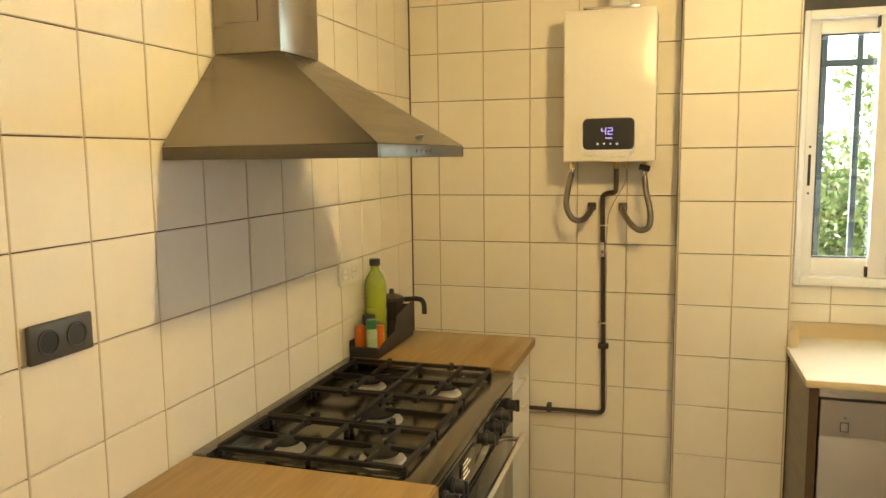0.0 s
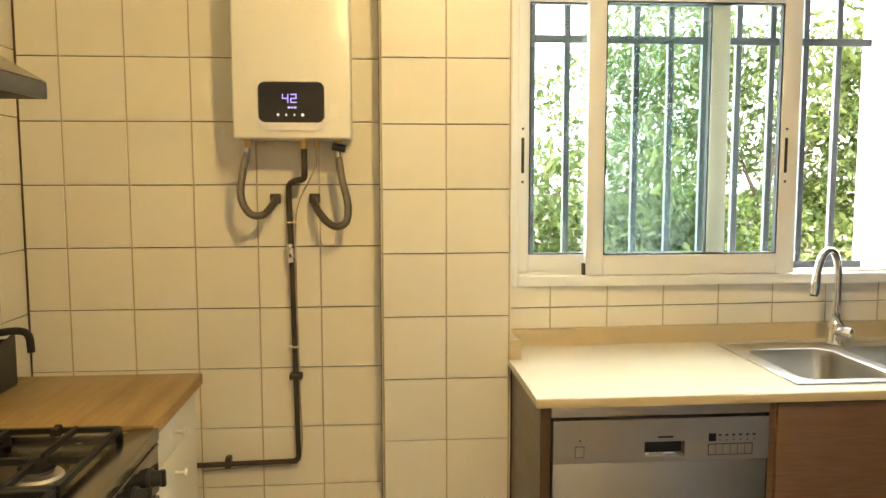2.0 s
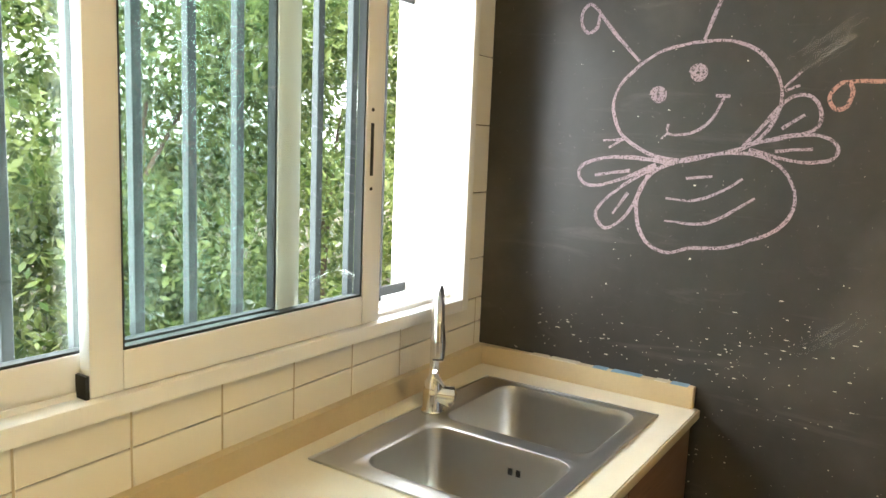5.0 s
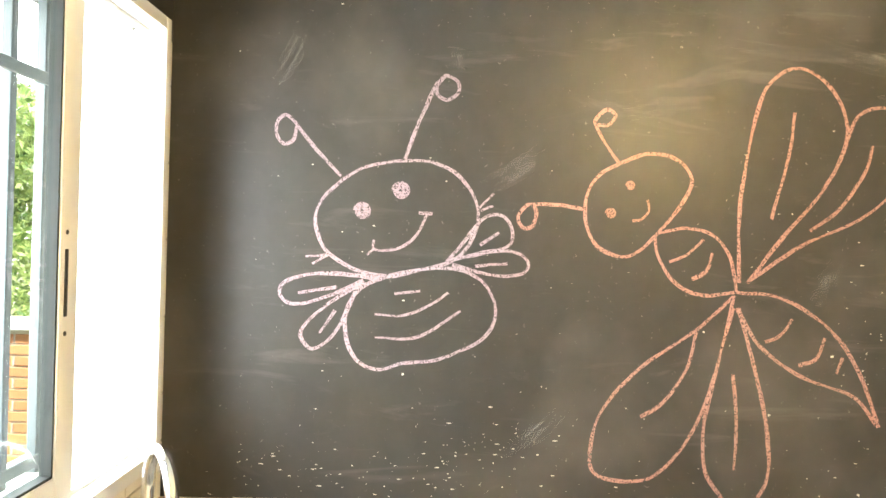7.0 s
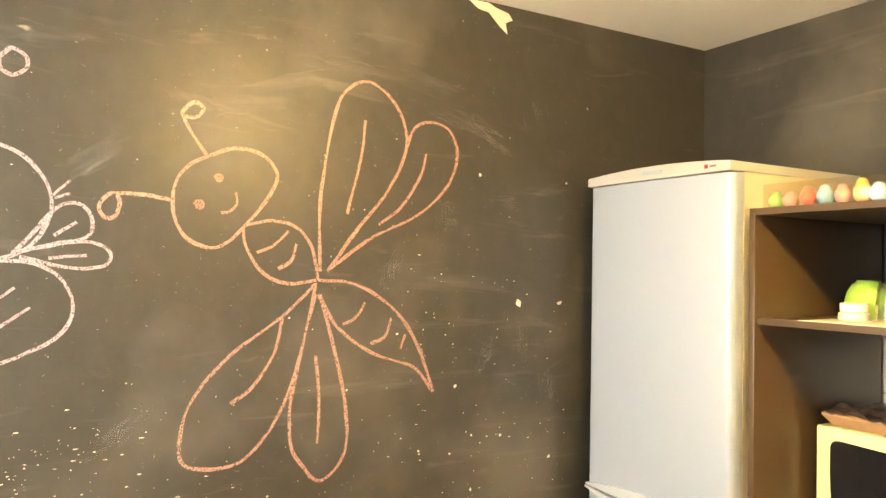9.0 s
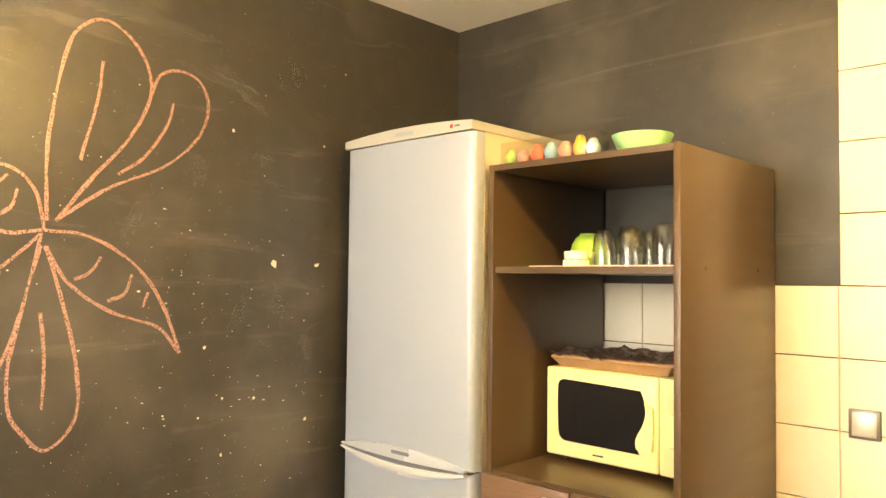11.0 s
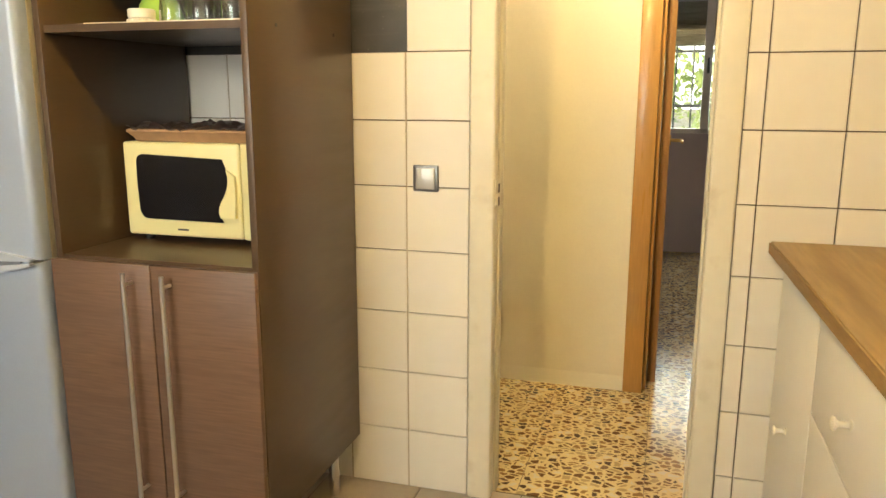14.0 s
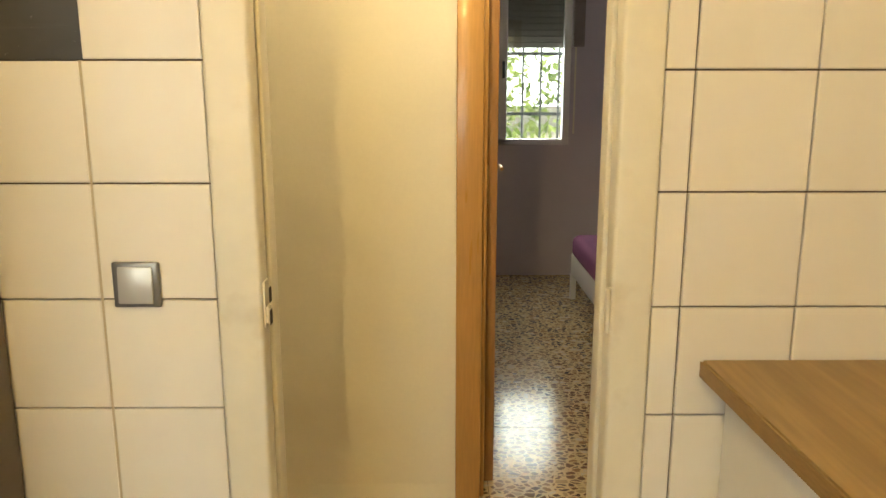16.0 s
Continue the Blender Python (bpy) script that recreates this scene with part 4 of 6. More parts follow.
part("gas_cock", rodded((0.202, GY - 0.006, 1.250), (0.204, GY - 0.006, 1.190), 0.0165, 14), M_CHROME, gas, "nickel gas cock")
part("cock_lever", boxed(0.198, 0.214, GY - 0.034, GY - 0.022, 1.205, 1.238, 0.003), M_CHROME, gas)
for x0, x1, z0, z1 in ((0.188, 0.230, 0.802, 0.822), (-0.026, -0.007, 0.509, 0.546)):
    part("clip", boxed(x0, x1, GY - 0.014, YF - 0.001, z0, z1, 0.004), M_PIPE, gas)
for z in (1.316, 0.909):
    part("tie", boxed(0.186, 0.222, GY - 0.016, GY + 0.014, z, z + 0.004), M_KNOBW, gas)
M_CABLE = mat("greyed_white_cable", (0.42, 0.37, 0.28), 0.5)
cable = thing("cable", (0.295, 4.15, 1.4), "thin white cable along the gas pipe", "cable")
part("wire", tube(bmesh.new(), [(0.295, 4.145, 1.55), (0.292, 4.16, 1.50), (0.266, 4.18, 1.45), (0.230, 4.205, 1.38), (0.217, 4.230, 1.30), (0.215, 4.232, 1.1), (0.218, 4.233, 0.79), (0.222, 4.233, 0.566), (0.19, 4.232, 0.512), (0.04, 4.232, 0.506), (-0.10, 4.230, 0.496)], 0.0024, 8), M_CABLE, cable)
# ---------------------------------------------------------------- sink side
SZ, SF = 0.885, 3.662
SX0, SX1, SY0, SY1 = 1.642, 2.384, 3.732, 4.234   # sink rim
ctr = thing("counter", (1.7, 3.98, SZ - 0.03), "cream composite counter, glossy under the window", "counter")
bm = bmesh.new()
z0, z1 = SZ - 0.022, SZ
hx0, hx1, hy0, hy1 = SX0 + 0.02, SX1 - 0.02, SY0 + 0.02, SY1 - 0.02
box(bm, 0.893, XB - 0.012, SF, hy0, z0, z1)
box(bm, 0.907, XB - 0.012, hy1, YW + 0.05, z0, z1)
box(bm, 0.893, hx0, hy0, PY - 0.001, z0, z1)
box(bm, 0.907, hx0, PY - 0.001, hy1, z0, z1)
box(bm, hx1, XB - 0.012, hy0, hy1, z0, z1)
bmesh.ops.remove_doubles(bm, verts=bm.verts, dist=0.0001)
part("slab", bm, M_COUNTER, ctr, smooth=False)
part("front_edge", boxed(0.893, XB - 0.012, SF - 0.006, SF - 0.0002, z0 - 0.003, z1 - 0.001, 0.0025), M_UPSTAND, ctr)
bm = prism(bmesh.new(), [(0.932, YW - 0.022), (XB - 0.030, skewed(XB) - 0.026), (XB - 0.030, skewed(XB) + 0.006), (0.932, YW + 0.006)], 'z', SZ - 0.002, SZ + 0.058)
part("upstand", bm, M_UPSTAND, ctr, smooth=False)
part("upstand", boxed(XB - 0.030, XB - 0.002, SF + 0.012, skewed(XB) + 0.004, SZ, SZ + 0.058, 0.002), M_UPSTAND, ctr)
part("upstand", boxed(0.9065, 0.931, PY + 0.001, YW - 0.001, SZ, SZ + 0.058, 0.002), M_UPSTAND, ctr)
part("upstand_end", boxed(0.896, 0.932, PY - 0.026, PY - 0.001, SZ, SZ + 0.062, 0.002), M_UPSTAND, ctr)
M_TAPE = mat("blue_masking_tape", (0.22, 0.36, 0.50), 0.7, grain=0.3, grain_scale=40)
tape = thing("masking_tape", (XB, 3.9, SZ + 0.06), "torn blue masking tape along the upstand", "tape")
random.seed(4)
y = 3.69
while y < 4.15:
    w = random.uniform(0.03, 0.10)
    part("strip", boxed(XB - 0.0295, XB - 0.0012, y, y + w, SZ + 0.0585, SZ + 0.0595 + random.uniform(0, 0.001)), M_TAPE if random.random() < 0.6 else M_COUNTER, tape, smooth=False)
    y += w + random.uniform(0.0, 0.05)

M_SINK = mat("sink_steel", (0.56, 0.55, 0.53), 0.33, 1.0, grain=0.03, grain_scale=30, rough_var=0.05)
sink = thing("sink", (2.02, 3.97, SZ), "double bowl stainless steel sink set in the counter", "sink")


def rounded_rect(x0, x1, y0, y1, r, n=6):
    pts = []
    for cx, cy, a0 in ((x1 - r, y1 - r, 0), (x0 + r, y1 - r, 90), (x0 + r, y0 + r, 180), (x1 - r, y0 + r, 270)):
        for k in range(n):
            t = radians(a0 + 90 * k / (n - 1))
            pts.append((cx + r * math.cos(t), cy + r * math.sin(t)))
    return pts


def bowl(x0, x1, y0, y1, depth):
    s = bmesh.new()
    rows = []
    for ins, z, r in ((-0.014, SZ + 0.0047, 0.001), (-0.003, SZ + 0.0047, 0.052), (0.0, SZ + 0.003, 0.05), (0.002, SZ - 0.004, 0.05), (0.004, SZ - 0.02, 0.05), (0.010, SZ - depth + 0.03, 0.05), (0.022, SZ - depth + 0.008, 0.05), (0.045, SZ - depth, 0.05)):
        rows.append([s.verts.new((x, y, z)) for x, y in rounded_rect(x0 + ins, x1 - ins, y0 + ins, y1 - ins, r, 9)])
    for u, v in zip(rows, rows[1:]):
        for k in range(len(u)):
            s.faces.new((u[k], u[(k + 1) % len(u)], v[(k + 1) % len(u)], v[k]))
    s.faces.new(rows[-1])
    b = part("bowl", s, M_SINK, sink)
    cx, cy = (x0 + x1) / 2, (y0 + y1) / 2
    part("drain", lathe(bmesh.new(), (cx, cy, SZ - depth + 0.0005), [(0.038, 0), (0.036, 0.003), (0.02, 0.001), (0.004, 0.001)], 24), M_CHROME, b)
    return b


left_bowl = bowl(1.690, 1.968, 3.772, 4.140, 0.17)
bowl(2.020, 2.360, 3.772, 4.156, 0.17)
bm = bmesh.new()
zt, zb = SZ + 0.0042, SZ + 0.0005
for r in ((SX0, 1.682, SY0, SY1), (1.976, 2.012, 3.764, 4.148), (2.370, SX1, SY0, SY1), (1.682, 2.370, SY0, 3.764), (1.682, 2.012, 4.148, SY1), (2.012, 2.370, 4.164, SY1)):
    box(bm, r[0], r[1], r[2], r[3], zb, zt)
bmesh.ops.remove_doubles(bm, verts=bm.verts, dist=0.0001)
part("rim", bm, M_SINK, sink, smooth=False)
bm = bmesh.new()
e = 0.004
for a in ((SX0 - e, SX1 + e, SY0 - e, SY0 + e), (SX0 - e, SX1 + e, SY1 - e, SY1 + e), (SX0 - e, SX0 + e, SY0 + e, SY1 - e), (SX1 - e, SX1 + e, SY0 + e, SY1 - e)):
    box(bm, *a, SZ + 0.0003, SZ + 0.0062, 0.002, 2)
part("raised_edge", bm, M_SINK, sink)
bm = bmesh.new()
for a in (0, 1):
    box(bm, 1.9585, 1.9605, 3.90 + a * 0.020, 3.911 + a * 0.020, SZ - 0.060, SZ - 0.044, 0.0008, 1)
part("overflow", bm, M_SLOT, left_bowl)

AX, AY = 2.036, 4.190
tap = thing("tap", (AX, AY, SZ + 0.004), "chrome swan-neck mixer tap with a side lever", "tap")
tz = SZ + 0.0045
part("base", lathe(bmesh.new(), (AX, AY, tz), [(0.030, 0), (0.030, 0.006), (0.0265, 0.010), (0.0255, 0.060), (0.022, 0.080), (0.0135, 0.092), (0.0125, 0.11)], 28), M_CHROME, tap)
ux, uy = -0.81, -0.585              # the way the spout points
reach = ((0.0, 0.09), (0.0, 0.20), (0.002, 0.255), (0.018, 0.296), (0.052, 0.324), (0.098, 0.326), (0.138, 0.304), (0.162, 0.268), (0.172, 0.232))
bm = tube(bmesh.new(), [(AX + ux * d, AY + uy * d, tz + h) for d, h in reach], 0.0122, 16)
part("spout", bm, M_CHROME, tap)
bm = rodded((AX + ux * 0.164, AY + uy * 0.164, tz + 0.262), (AX + ux * 0.174, AY + uy * 0.174, tz + 0.224), 0.0128, 18, 0.0160)
rod(bm, (AX + ux * 0.174, AY + uy * 0.174, tz + 0.224), (AX + ux * 0.181, AY + uy * 0.181, tz + 0.190), 0.0160, 18, 0.0150)
head = part("spray_head", bm, M_CHROME, tap)
part("aerator", rodded((AX + ux * 0.181, AY + uy * 0.181, tz + 0.1898), (AX + ux * 0.182, AY + uy * 0.182, tz + 0.1855), 0.0122, 16), M_GREYPLASTIC, head)
bm = rodded((AX, AY - 0.005, tz + 0.046), (AX + 0.030, AY - 0.034, tz + 0.038), 0.0240, 22, 0.0275)
rod(bm, (AX + 0.030, AY - 0.034, tz + 0.038), (AX + 0.036, AY - 0.040, tz + 0.036), 0.0275, 22, 0.018)
rod(bm, (AX + 0.018, AY - 0.020, tz + 0.058), (AX - 0.022, AY - 0.016, tz + 0.112), 0.0085, 12, 0.006)
part("lever", bm, M_CHROME, tap)

# dishwasher
M_DWSTEEL = mat("dishwasher_steel", (0.52, 0.50, 0.47), 0.40, 1.0, grain=0.05, grain_scale=60, stretch=(30, 1, 1), bump=0.03)
M_SLOTGREY2 = mat("dark_key_gap", (0.10, 0.095, 0.09), 0.5)
dw = thing("dishwasher", (1.24, 3.98, 0), "stainless steel dishwasher under the counter", "dishwasher")
DX = (0.940, 1.528)
part("body", boxed(DX[0] + 0.002, DX[1] - 0.002, 3.694, 4.25, 0.10, 0.855), M_SLOT, dw)
part("top_strip", boxed(DX[0] - 0.004, DX[1] + 0.006, 3.672, 3.690, 0.829, 0.8625, 0.002), M_DWSTEEL, dw)
part("door", boxed(DX[0], DX[1], 3.672, 3.693, 0.12, 0.7015, 0.003), M_DWSTEEL, dw)
pn = bmesh.new()
y0, y1 = 3.664, 3.693
box(pn, DX[0], 1.186, y0, y1, 0.705, 0.822, 0.0)
box(pn, 1.296, DX[1], y0, y1, 0.705, 0.822, 0.0)
box(pn, 1.186, 1.296, y0, y1, 0.760, 0.822, 0.0)
box(pn, 1.186, 1.296, y0, y1, 0.705, 0.719, 0.0)
pn = part("control_panel", pn, M_DWSTEEL, dw, smooth=False)
part("grip_recess", boxed(1.186, 1.296, y1 - 0.006, y1 - 0.004, 0.719, 0.760), M_SLOT, pn)
part("grip_lip", boxed(1.19, 1.292, y0 + 0.004, y0 + 0.012, 0.719, 0.730, 0.002), M_CHROME, pn)
part("switch", boxed(1.000, 1.021, y0 - 0.003, y0 - 0.0002, 0.724, 0.751, 0.002), M_DWSTEEL, pn)
part("switch_mark", boxed(1.008, 1.014, y0 - 0.001, y0 - 0.0002, 0.766, 0.770), M_SLOT, pn)
part("key_surround", boxed(1.3595, 1.4835, y0 - 0.0012, y0 - 0.0002, 0.7185, 0.7505), M_SLOTGREY2, pn)
part("key_surround", boxed(0.998, 1.023, y0 - 0.0012, y0 - 0.0002, 0.722, 0.753), M_SLOTGREY2, pn)
for k in range(6):
    part("programme_button", boxed(1.362 + 0.020 * k, 1.3805 + 0.020 * k, y0 - 0.003, y0 - 0.0002, 0.721, 0.748, 0.0015), M_DWSTEEL, pn)
    part("programme_mark", boxed(1.388 + 0.019 * k, 1.396 + 0.019 * k, y0 - 0.0008, y0 - 0.0002, 0.771, 0.776), M_SLOT, pn)
    part("indicator", rodded((1.392 + 0.019 * k, y0 - 0.001, 0.760), (1.392 + 0.019 * k, y0, 0.760), 0.0018, 8), M_SLOT, pn)
part("readout", boxed(1.361, 1.382, y0 - 0.001, y0 - 0.0002, 0.757, 0.779), M_SCREEN, pn)
part("maker_plate", boxed(1.222, 1.264, y0 - 0.001, y0 - 0.0002, 0.770, 0.775), M_SLOT, pn)
part("kick_plate", boxed(DX[0], DX[1], 3.75, 3.76, 0.0, 0.11), M_SLOT, dw)

# end panel and sink cabinet
ep = thing("end_panel", (0.92, 3.98, 0), "dark brown laminate end panel beside the dishwasher", "panel")
part("board", boxed(0.906, 0.932, 3.6692, PY - 0.002, 0, SZ - 0.023), M_BROWN, ep, smooth=False)
part("edge_band", boxed(0.9055, 0.9325, 3.668, 3.669, 0, SZ - 0.023), M_BROWN, ep, smooth=False)
sc = thing("sink_cabinet", (2.03, 3.98, 0), "walnut laminate sink cabinet with two doors", "cabinet")
part("side", boxed(1.536, 1.554, 3.680, 4.28, 0.0, SZ - 0.023), M_REDWOOD, sc)
part("side", boxed(2.486, 2.504, 3.692, 4.28, 0.0, SZ - 0.023), M_REDWOOD, sc)
part("floor_board", boxed(1.555, 2.485, 3.70, 4.28, 0.10, 0.118), M_REDWOOD, sc)
part("top_rail", boxed(1.555, 2.485, 3.694, 3.71, 0.82, SZ - 0.023), M_BROWN, sc)
part("plinth", boxed(1.56, 2.50, 3.76, 3.775, 0.0, 0.099), M_BROWN, sc)
M_HANDLE = mat("satin_steel_handle", (0.74, 0.71, 0.66), 0.42, 1.0)


def bar_handle(parent, x, y, z0, z1):
    h = rodded((x, y + 0.032, z0), (x, y + 0.032, z1), 0.006, 12)
    for z in (z0 + 0.03, z1 - 0.03):
        rod(h, (x, y, z), (x, y + 0.032, z), 0.005, 10)
    part("handle", h, M_HANDLE, parent, "long satin steel bar handle")


def bar_handle_front(parent, x, y, z0, z1):
    h = rodded((x, y - 0.032, z0), (x, y - 0.032, z1), 0.006, 12)
    for z in (z0 + 0.03, z1 - 0.03):
        rod(h, (x, y, z), (x, y - 0.032, z), 0.005, 10)
    part("handle", h, M_HANDLE, parent, "long satin steel bar handle")


d = part("door", boxed(1.556, 2.020, 3.672, 3.690, 0.11, 0.854, 0.003), M_REDWOOD, sc)
bar_handle_front(d, 1.978, 3.672, 0.30, 0.797)
d = part("door", boxed(2.024, 2.490, 3.672, 3.690, 0.11, 0.854, 0.003), M_REDWOOD, sc)
bar_handle_front(d, 2.072, 3.672, 0.30, 0.797)

# ---------------------------------------------------------------- fridge and tall cabinet
M_FRIDGESIDE = mat("champagne_fridge_side", (0.58, 0.52, 0.38), 0.38, 0.15, grain=0.02)
M_SLOTGREY = mat("shaded_grey_plastic", (0.15, 0.165, 0.19), 0.35)
M_TRIM = mat("grey_champagne_trim", (0.47, 0.475, 0.45), 0.36, 0.15, grain=0.03)
M_RED = mat("red_badge", (0.6, 0.02, 0.04), 0.4)
fr = thing("fridge", (2.148, 1.62, 0), "tall silver fridge freezer with a curved grip", "fridge")
FX0, FX1, FY = 1.862, 2.442, 1.932
part("body", boxed(FX0 + 0.004, FX1 - 0.004, 1.33, FY - 0.062, 0.03, 1.862, 0.004), M_FRIDGESIDE, fr)


def bowed(x0, x1, y0, y1, z0, z1, bow, n=14):
    """A door whose front swells out in the middle."""
    r, wide = 0.020, x1 - x0
    us = [0, 0.0015, 0.004, 0.008, 0.013, 0.020] + [0.020 + (wide - 0.040) * k / n for k in range(1, n)] + [wide - q for q in (0.020, 0.013, 0.008, 0.004, 0.0015, 0)]
    pts = [(x0, y0)]
    for u in us:
        d = min(u, wide - u)
        drop = r - math.sqrt(max(0.0, r * r - (r - d) ** 2)) if d < r else 0.0
        pts.append((x0 + u, y1 - drop + bow * (1 - (2 * u / wide - 1) ** 2)))
    pts.append((x1, y0))
    s = prism(bmesh.new(), pts, 'z', z0, z1)
    return s


du = part("door", bowed(FX0, FX1, FY - 0.055, FY - 0.012, 0.853, 1.838, 0.012), M_FRIDGE, fr)
dl = part("door", bowed(FX0, FX1, FY - 0.055, FY - 0.012, 0.06, 0.848, 0.012), M_FRIDGE, fr)
part("gasket", boxed(FX0 + 0.006, FX1 - 0.006, FY - 0.061, FY - 0.0555, 0.06, 1.84), M_KNOBW, fr)
# top trim arches up in the middle
n = 16
pts = [(FX0, 1.842)] + [(FX1 - (FX1 - FX0) * 0, 1.842)] + [(FX1 - (FX1 - FX0) * k / n, 1.868 + 0.014 * (1 - (2 * k / n - 1) ** 2)) for k in range(n + 1)]
bm = prism(bmesh.new(), pts, 'y', 1.34, FY)
tt = part("top_trim", bm, M_TRIM, fr)
part("badge", boxed(1.938, 1.950, FY + 0.0002, FY + 0.0015, 1.853, 1.864, 0.0004), M_RED, tt, "small red badge")
part("badge_mark", boxed(1.910, 1.932, FY + 0.0002, FY + 0.001, 1.855, 1.861), M_SLOTGREY, tt)
part("control", rounded_plate(2.11, 2.19, 1.856, 1.868, FY + 0.0003, FY + 0.002, 0.0055), M_FRIDGE, tt)
# grip between the doors: a silver lens-shaped scoop
def crescent(top, bottom, y0, y1, inset=0.012, n=24):
    """A sliver between two arcs that meet at the door's edges; each arc is (height at the ends, rise in the middle)."""
    qs = [-1 + 2 * k / n for k in range(n + 1)]
    mid, half = (FX0 + FX1) / 2, (FX1 - FX0) / 2 - inset
    lo = [(mid + half * q, bottom[0] + bottom[1] * (1 - q * q)) for q in qs]
    hi = [(mid + half * q, top[0] + top[1] * (1 - q * q)) for q in reversed(qs)]
    return prism(bmesh.new(), lo + hi, 'y', y0, y1)


M_SILVERGRIP = mat("silver_plastic_grip", (0.52, 0.56, 0.62), 0.28, 0.15)
M_LIP = mat("bright_silver_lip", (0.72, 0.74, 0.78), 0.16, 0.3)
# dark crescent puts the grip's shade into colour; it is barely recessed
grip = part("grip", crescent((0.8545, -0.008), (0.846, -0.019), FY - 0.05, FY + 0.001, 0.05), M_SLOTGREY, fr, "dark grey sliver standing for shade in the door grip")
part("grip_plate", crescent((0.858, 0.026), (0.8548, -0.009), FY - 0.04, FY + 0.007), M_SILVERGRIP, grip, "arched silver plate above the hollow")
lip = crescent((0.8500, -0.020), (0.8435, -0.034), FY - 0.04, FY + 0.009)
part("grip_lip", lip, M_LIP, grip, "bright curved lip below the hollow")
part("grip_apron", crescent((0.8430, -0.034), (0.8425, -0.044), FY - 0.04, FY + 0.004), M_SILVERGRIP, grip)
part("grip_badge", rounded_plate(2.10, 2.18, 0.862, 0.873, FY + 0.0072, FY + 0.0085, 0.005), M_SLOTGREY, grip)
for x in (FX0 + 0.04, FX1 - 0.04):
    for y in (1.36, 1.82):
        part("foot", rodded((x, y, 0), (x, y, 0.032), 0.018, 12), M_SLOT, fr)
part("hinge", boxed(FX0 + 0.002, FX0 + 0.014, FY - 0.03, FY - 0.004, 0.847, 0.854, 0.002), M_GREYPLASTIC, fr)

TX0, TX1, TY0, TY1, TZ0, TZ1 = 1.246, 1.838, 1.292, 1.884, 0.17, 1.737
tc = thing("tall_cabinet", ((TX0 + TX1) / 2, 1.59, 0), "dark brown tall cabinet with open shelves and walnut doors", "cabinet")
part("side", boxed(TX0, TX0 + 0.018, TY0, TY1, TZ0, TZ1, 0.001), M_BROWN, tc)
part("side", boxed(TX1 - 0.018, TX1, TY0, TY1, TZ0, TZ1, 0.001), M_BROWN, tc)
part("top_board", boxed(TX0 + 0.018, TX1 - 0.018, TY0, TY1, TZ1 - 0.018, TZ1 - 0.0005), M_BROWN, tc)
part("shelf", boxed(TX0 + 0.018, TX1 - 0.018, TY0, TY1 - 0.012, 1.425, 1.443), M_BROWN, tc)
part("shelf", boxed(TX0 + 0.018, TX1 - 0.018, TY0, TY1 - 0.004, 0.845, 0.866), M_BROWN, tc, "chipped worn shelf under the microwave")
part("bottom_board", boxed(TX0 + 0.018, TX1 - 0.018, TY0, TY1, TZ0, TZ0 + 0.018), M_BROWN, tc)
part("back_board", boxed(TX0 + 0.018, TX1 - 0.018, TY0, TY0 + 0.008, TZ0 + 0.018, 0.845), M_BROWN, tc)
for x0, x1, hx in ((TX0 + 0.002, 1.540, 1.485), (1.544, TX1 + 0.004, 1.597)):
    d = part("door", boxed(x0, x1, TY1 + 0.001, TY1 + 0.019, TZ0 + 0.005, 0.858, 0.002), M_REDWOOD, tc)
    bar_handle(d, hx, TY1 + 0.019, 0.225, 0.842)
for x in (TX0 + 0.05, TX1 - 0.05):
    for y in (TY0 + 0.10, TY1 - 0.06):
        part("leg", rodded((x, y, 0), (x, y, TZ0), 0.018, 14), M_CHROME, tc, "grey metal leg")
for y in (1.42, 1.75):
    part("screw_cap", rodded((TX0 - 0.001, y, 1.44), (TX0 + 0.001, y, 1.44), 0.005, 10), M_SLOT, tc)

M_YELLOW = mat("pale_yellow_plastic", (0.80, 0.73, 0.38), 0.35, grain=0.01)
mw = thing("microwave", (1.56, 1.48, 0.866), "pale yellow microwave with a wavy door grip", "microwave")
mx0, mx1, my, mz0, mz1 = 1.335, 1.790, 1.662, 0.884, 1.146
part("body", boxed(mx0, mx1, 1.33, my - 0.022, mz0, mz1, 0.006), M_YELLOW, mw)
part("control_panel", boxed(mx0, 1.418, my - 0.021, my, mz0, mz1, 0.006), M_YELLOW, mw)
door = part("door", boxed(1.421, mx1, my - 0.021, my, mz0, mz1, 0.008, 3), M_YELLOW, mw)
# dark window with a wavy side towards the grip
zs = [0.930 + (1.104 - 0.930) * k / 12 for k in range(13)]
wavy = [(1.464 + 0.012 * math.sin((k / 12) * 2 * math.pi + 0.4) * (1.6 if k < 6 else 1.0) + 0.004, z) for k, z in enumerate(zs)]
pane_pts = wavy + [(1.722, 1.113), (1.734, 1.110), (1.741, 1.104), (1.745, 1.094), (1.746, 1.03), (1.743, 0.958), (1.739, 0.945), (1.731, 0.936), (1.720, 0.932)]
part("window", prism(bmesh.new(), pane_pts, 'y', my + 0.0003, my + 0.003), M_SCREEN, door, "dark window in the door")
grip_pts = [(x - 0.004, z) for x, z in wavy[1:-2]] + [(1.432, 1.06), (1.430, 1.00), (1.434, 0.945)]
part("grip", prism(bmesh.new(), grip_pts, 'y', my + 0.0003, my + 0.012), M_YELLOW, door)
part("maker_plate", boxed(1.59, 1.625, my + 0.0003, my + 0.0012, 0.902, 0.907), M_GREYPLASTIC, door)
for k in range(2):
    kb = rodded((1.376, my, 0.945 + 0.09 * k), (1.376, my + 0.016, 0.945 + 0.09 * k), 0.02, 20)
    part("dial", kb, M_YELLOW, mw)
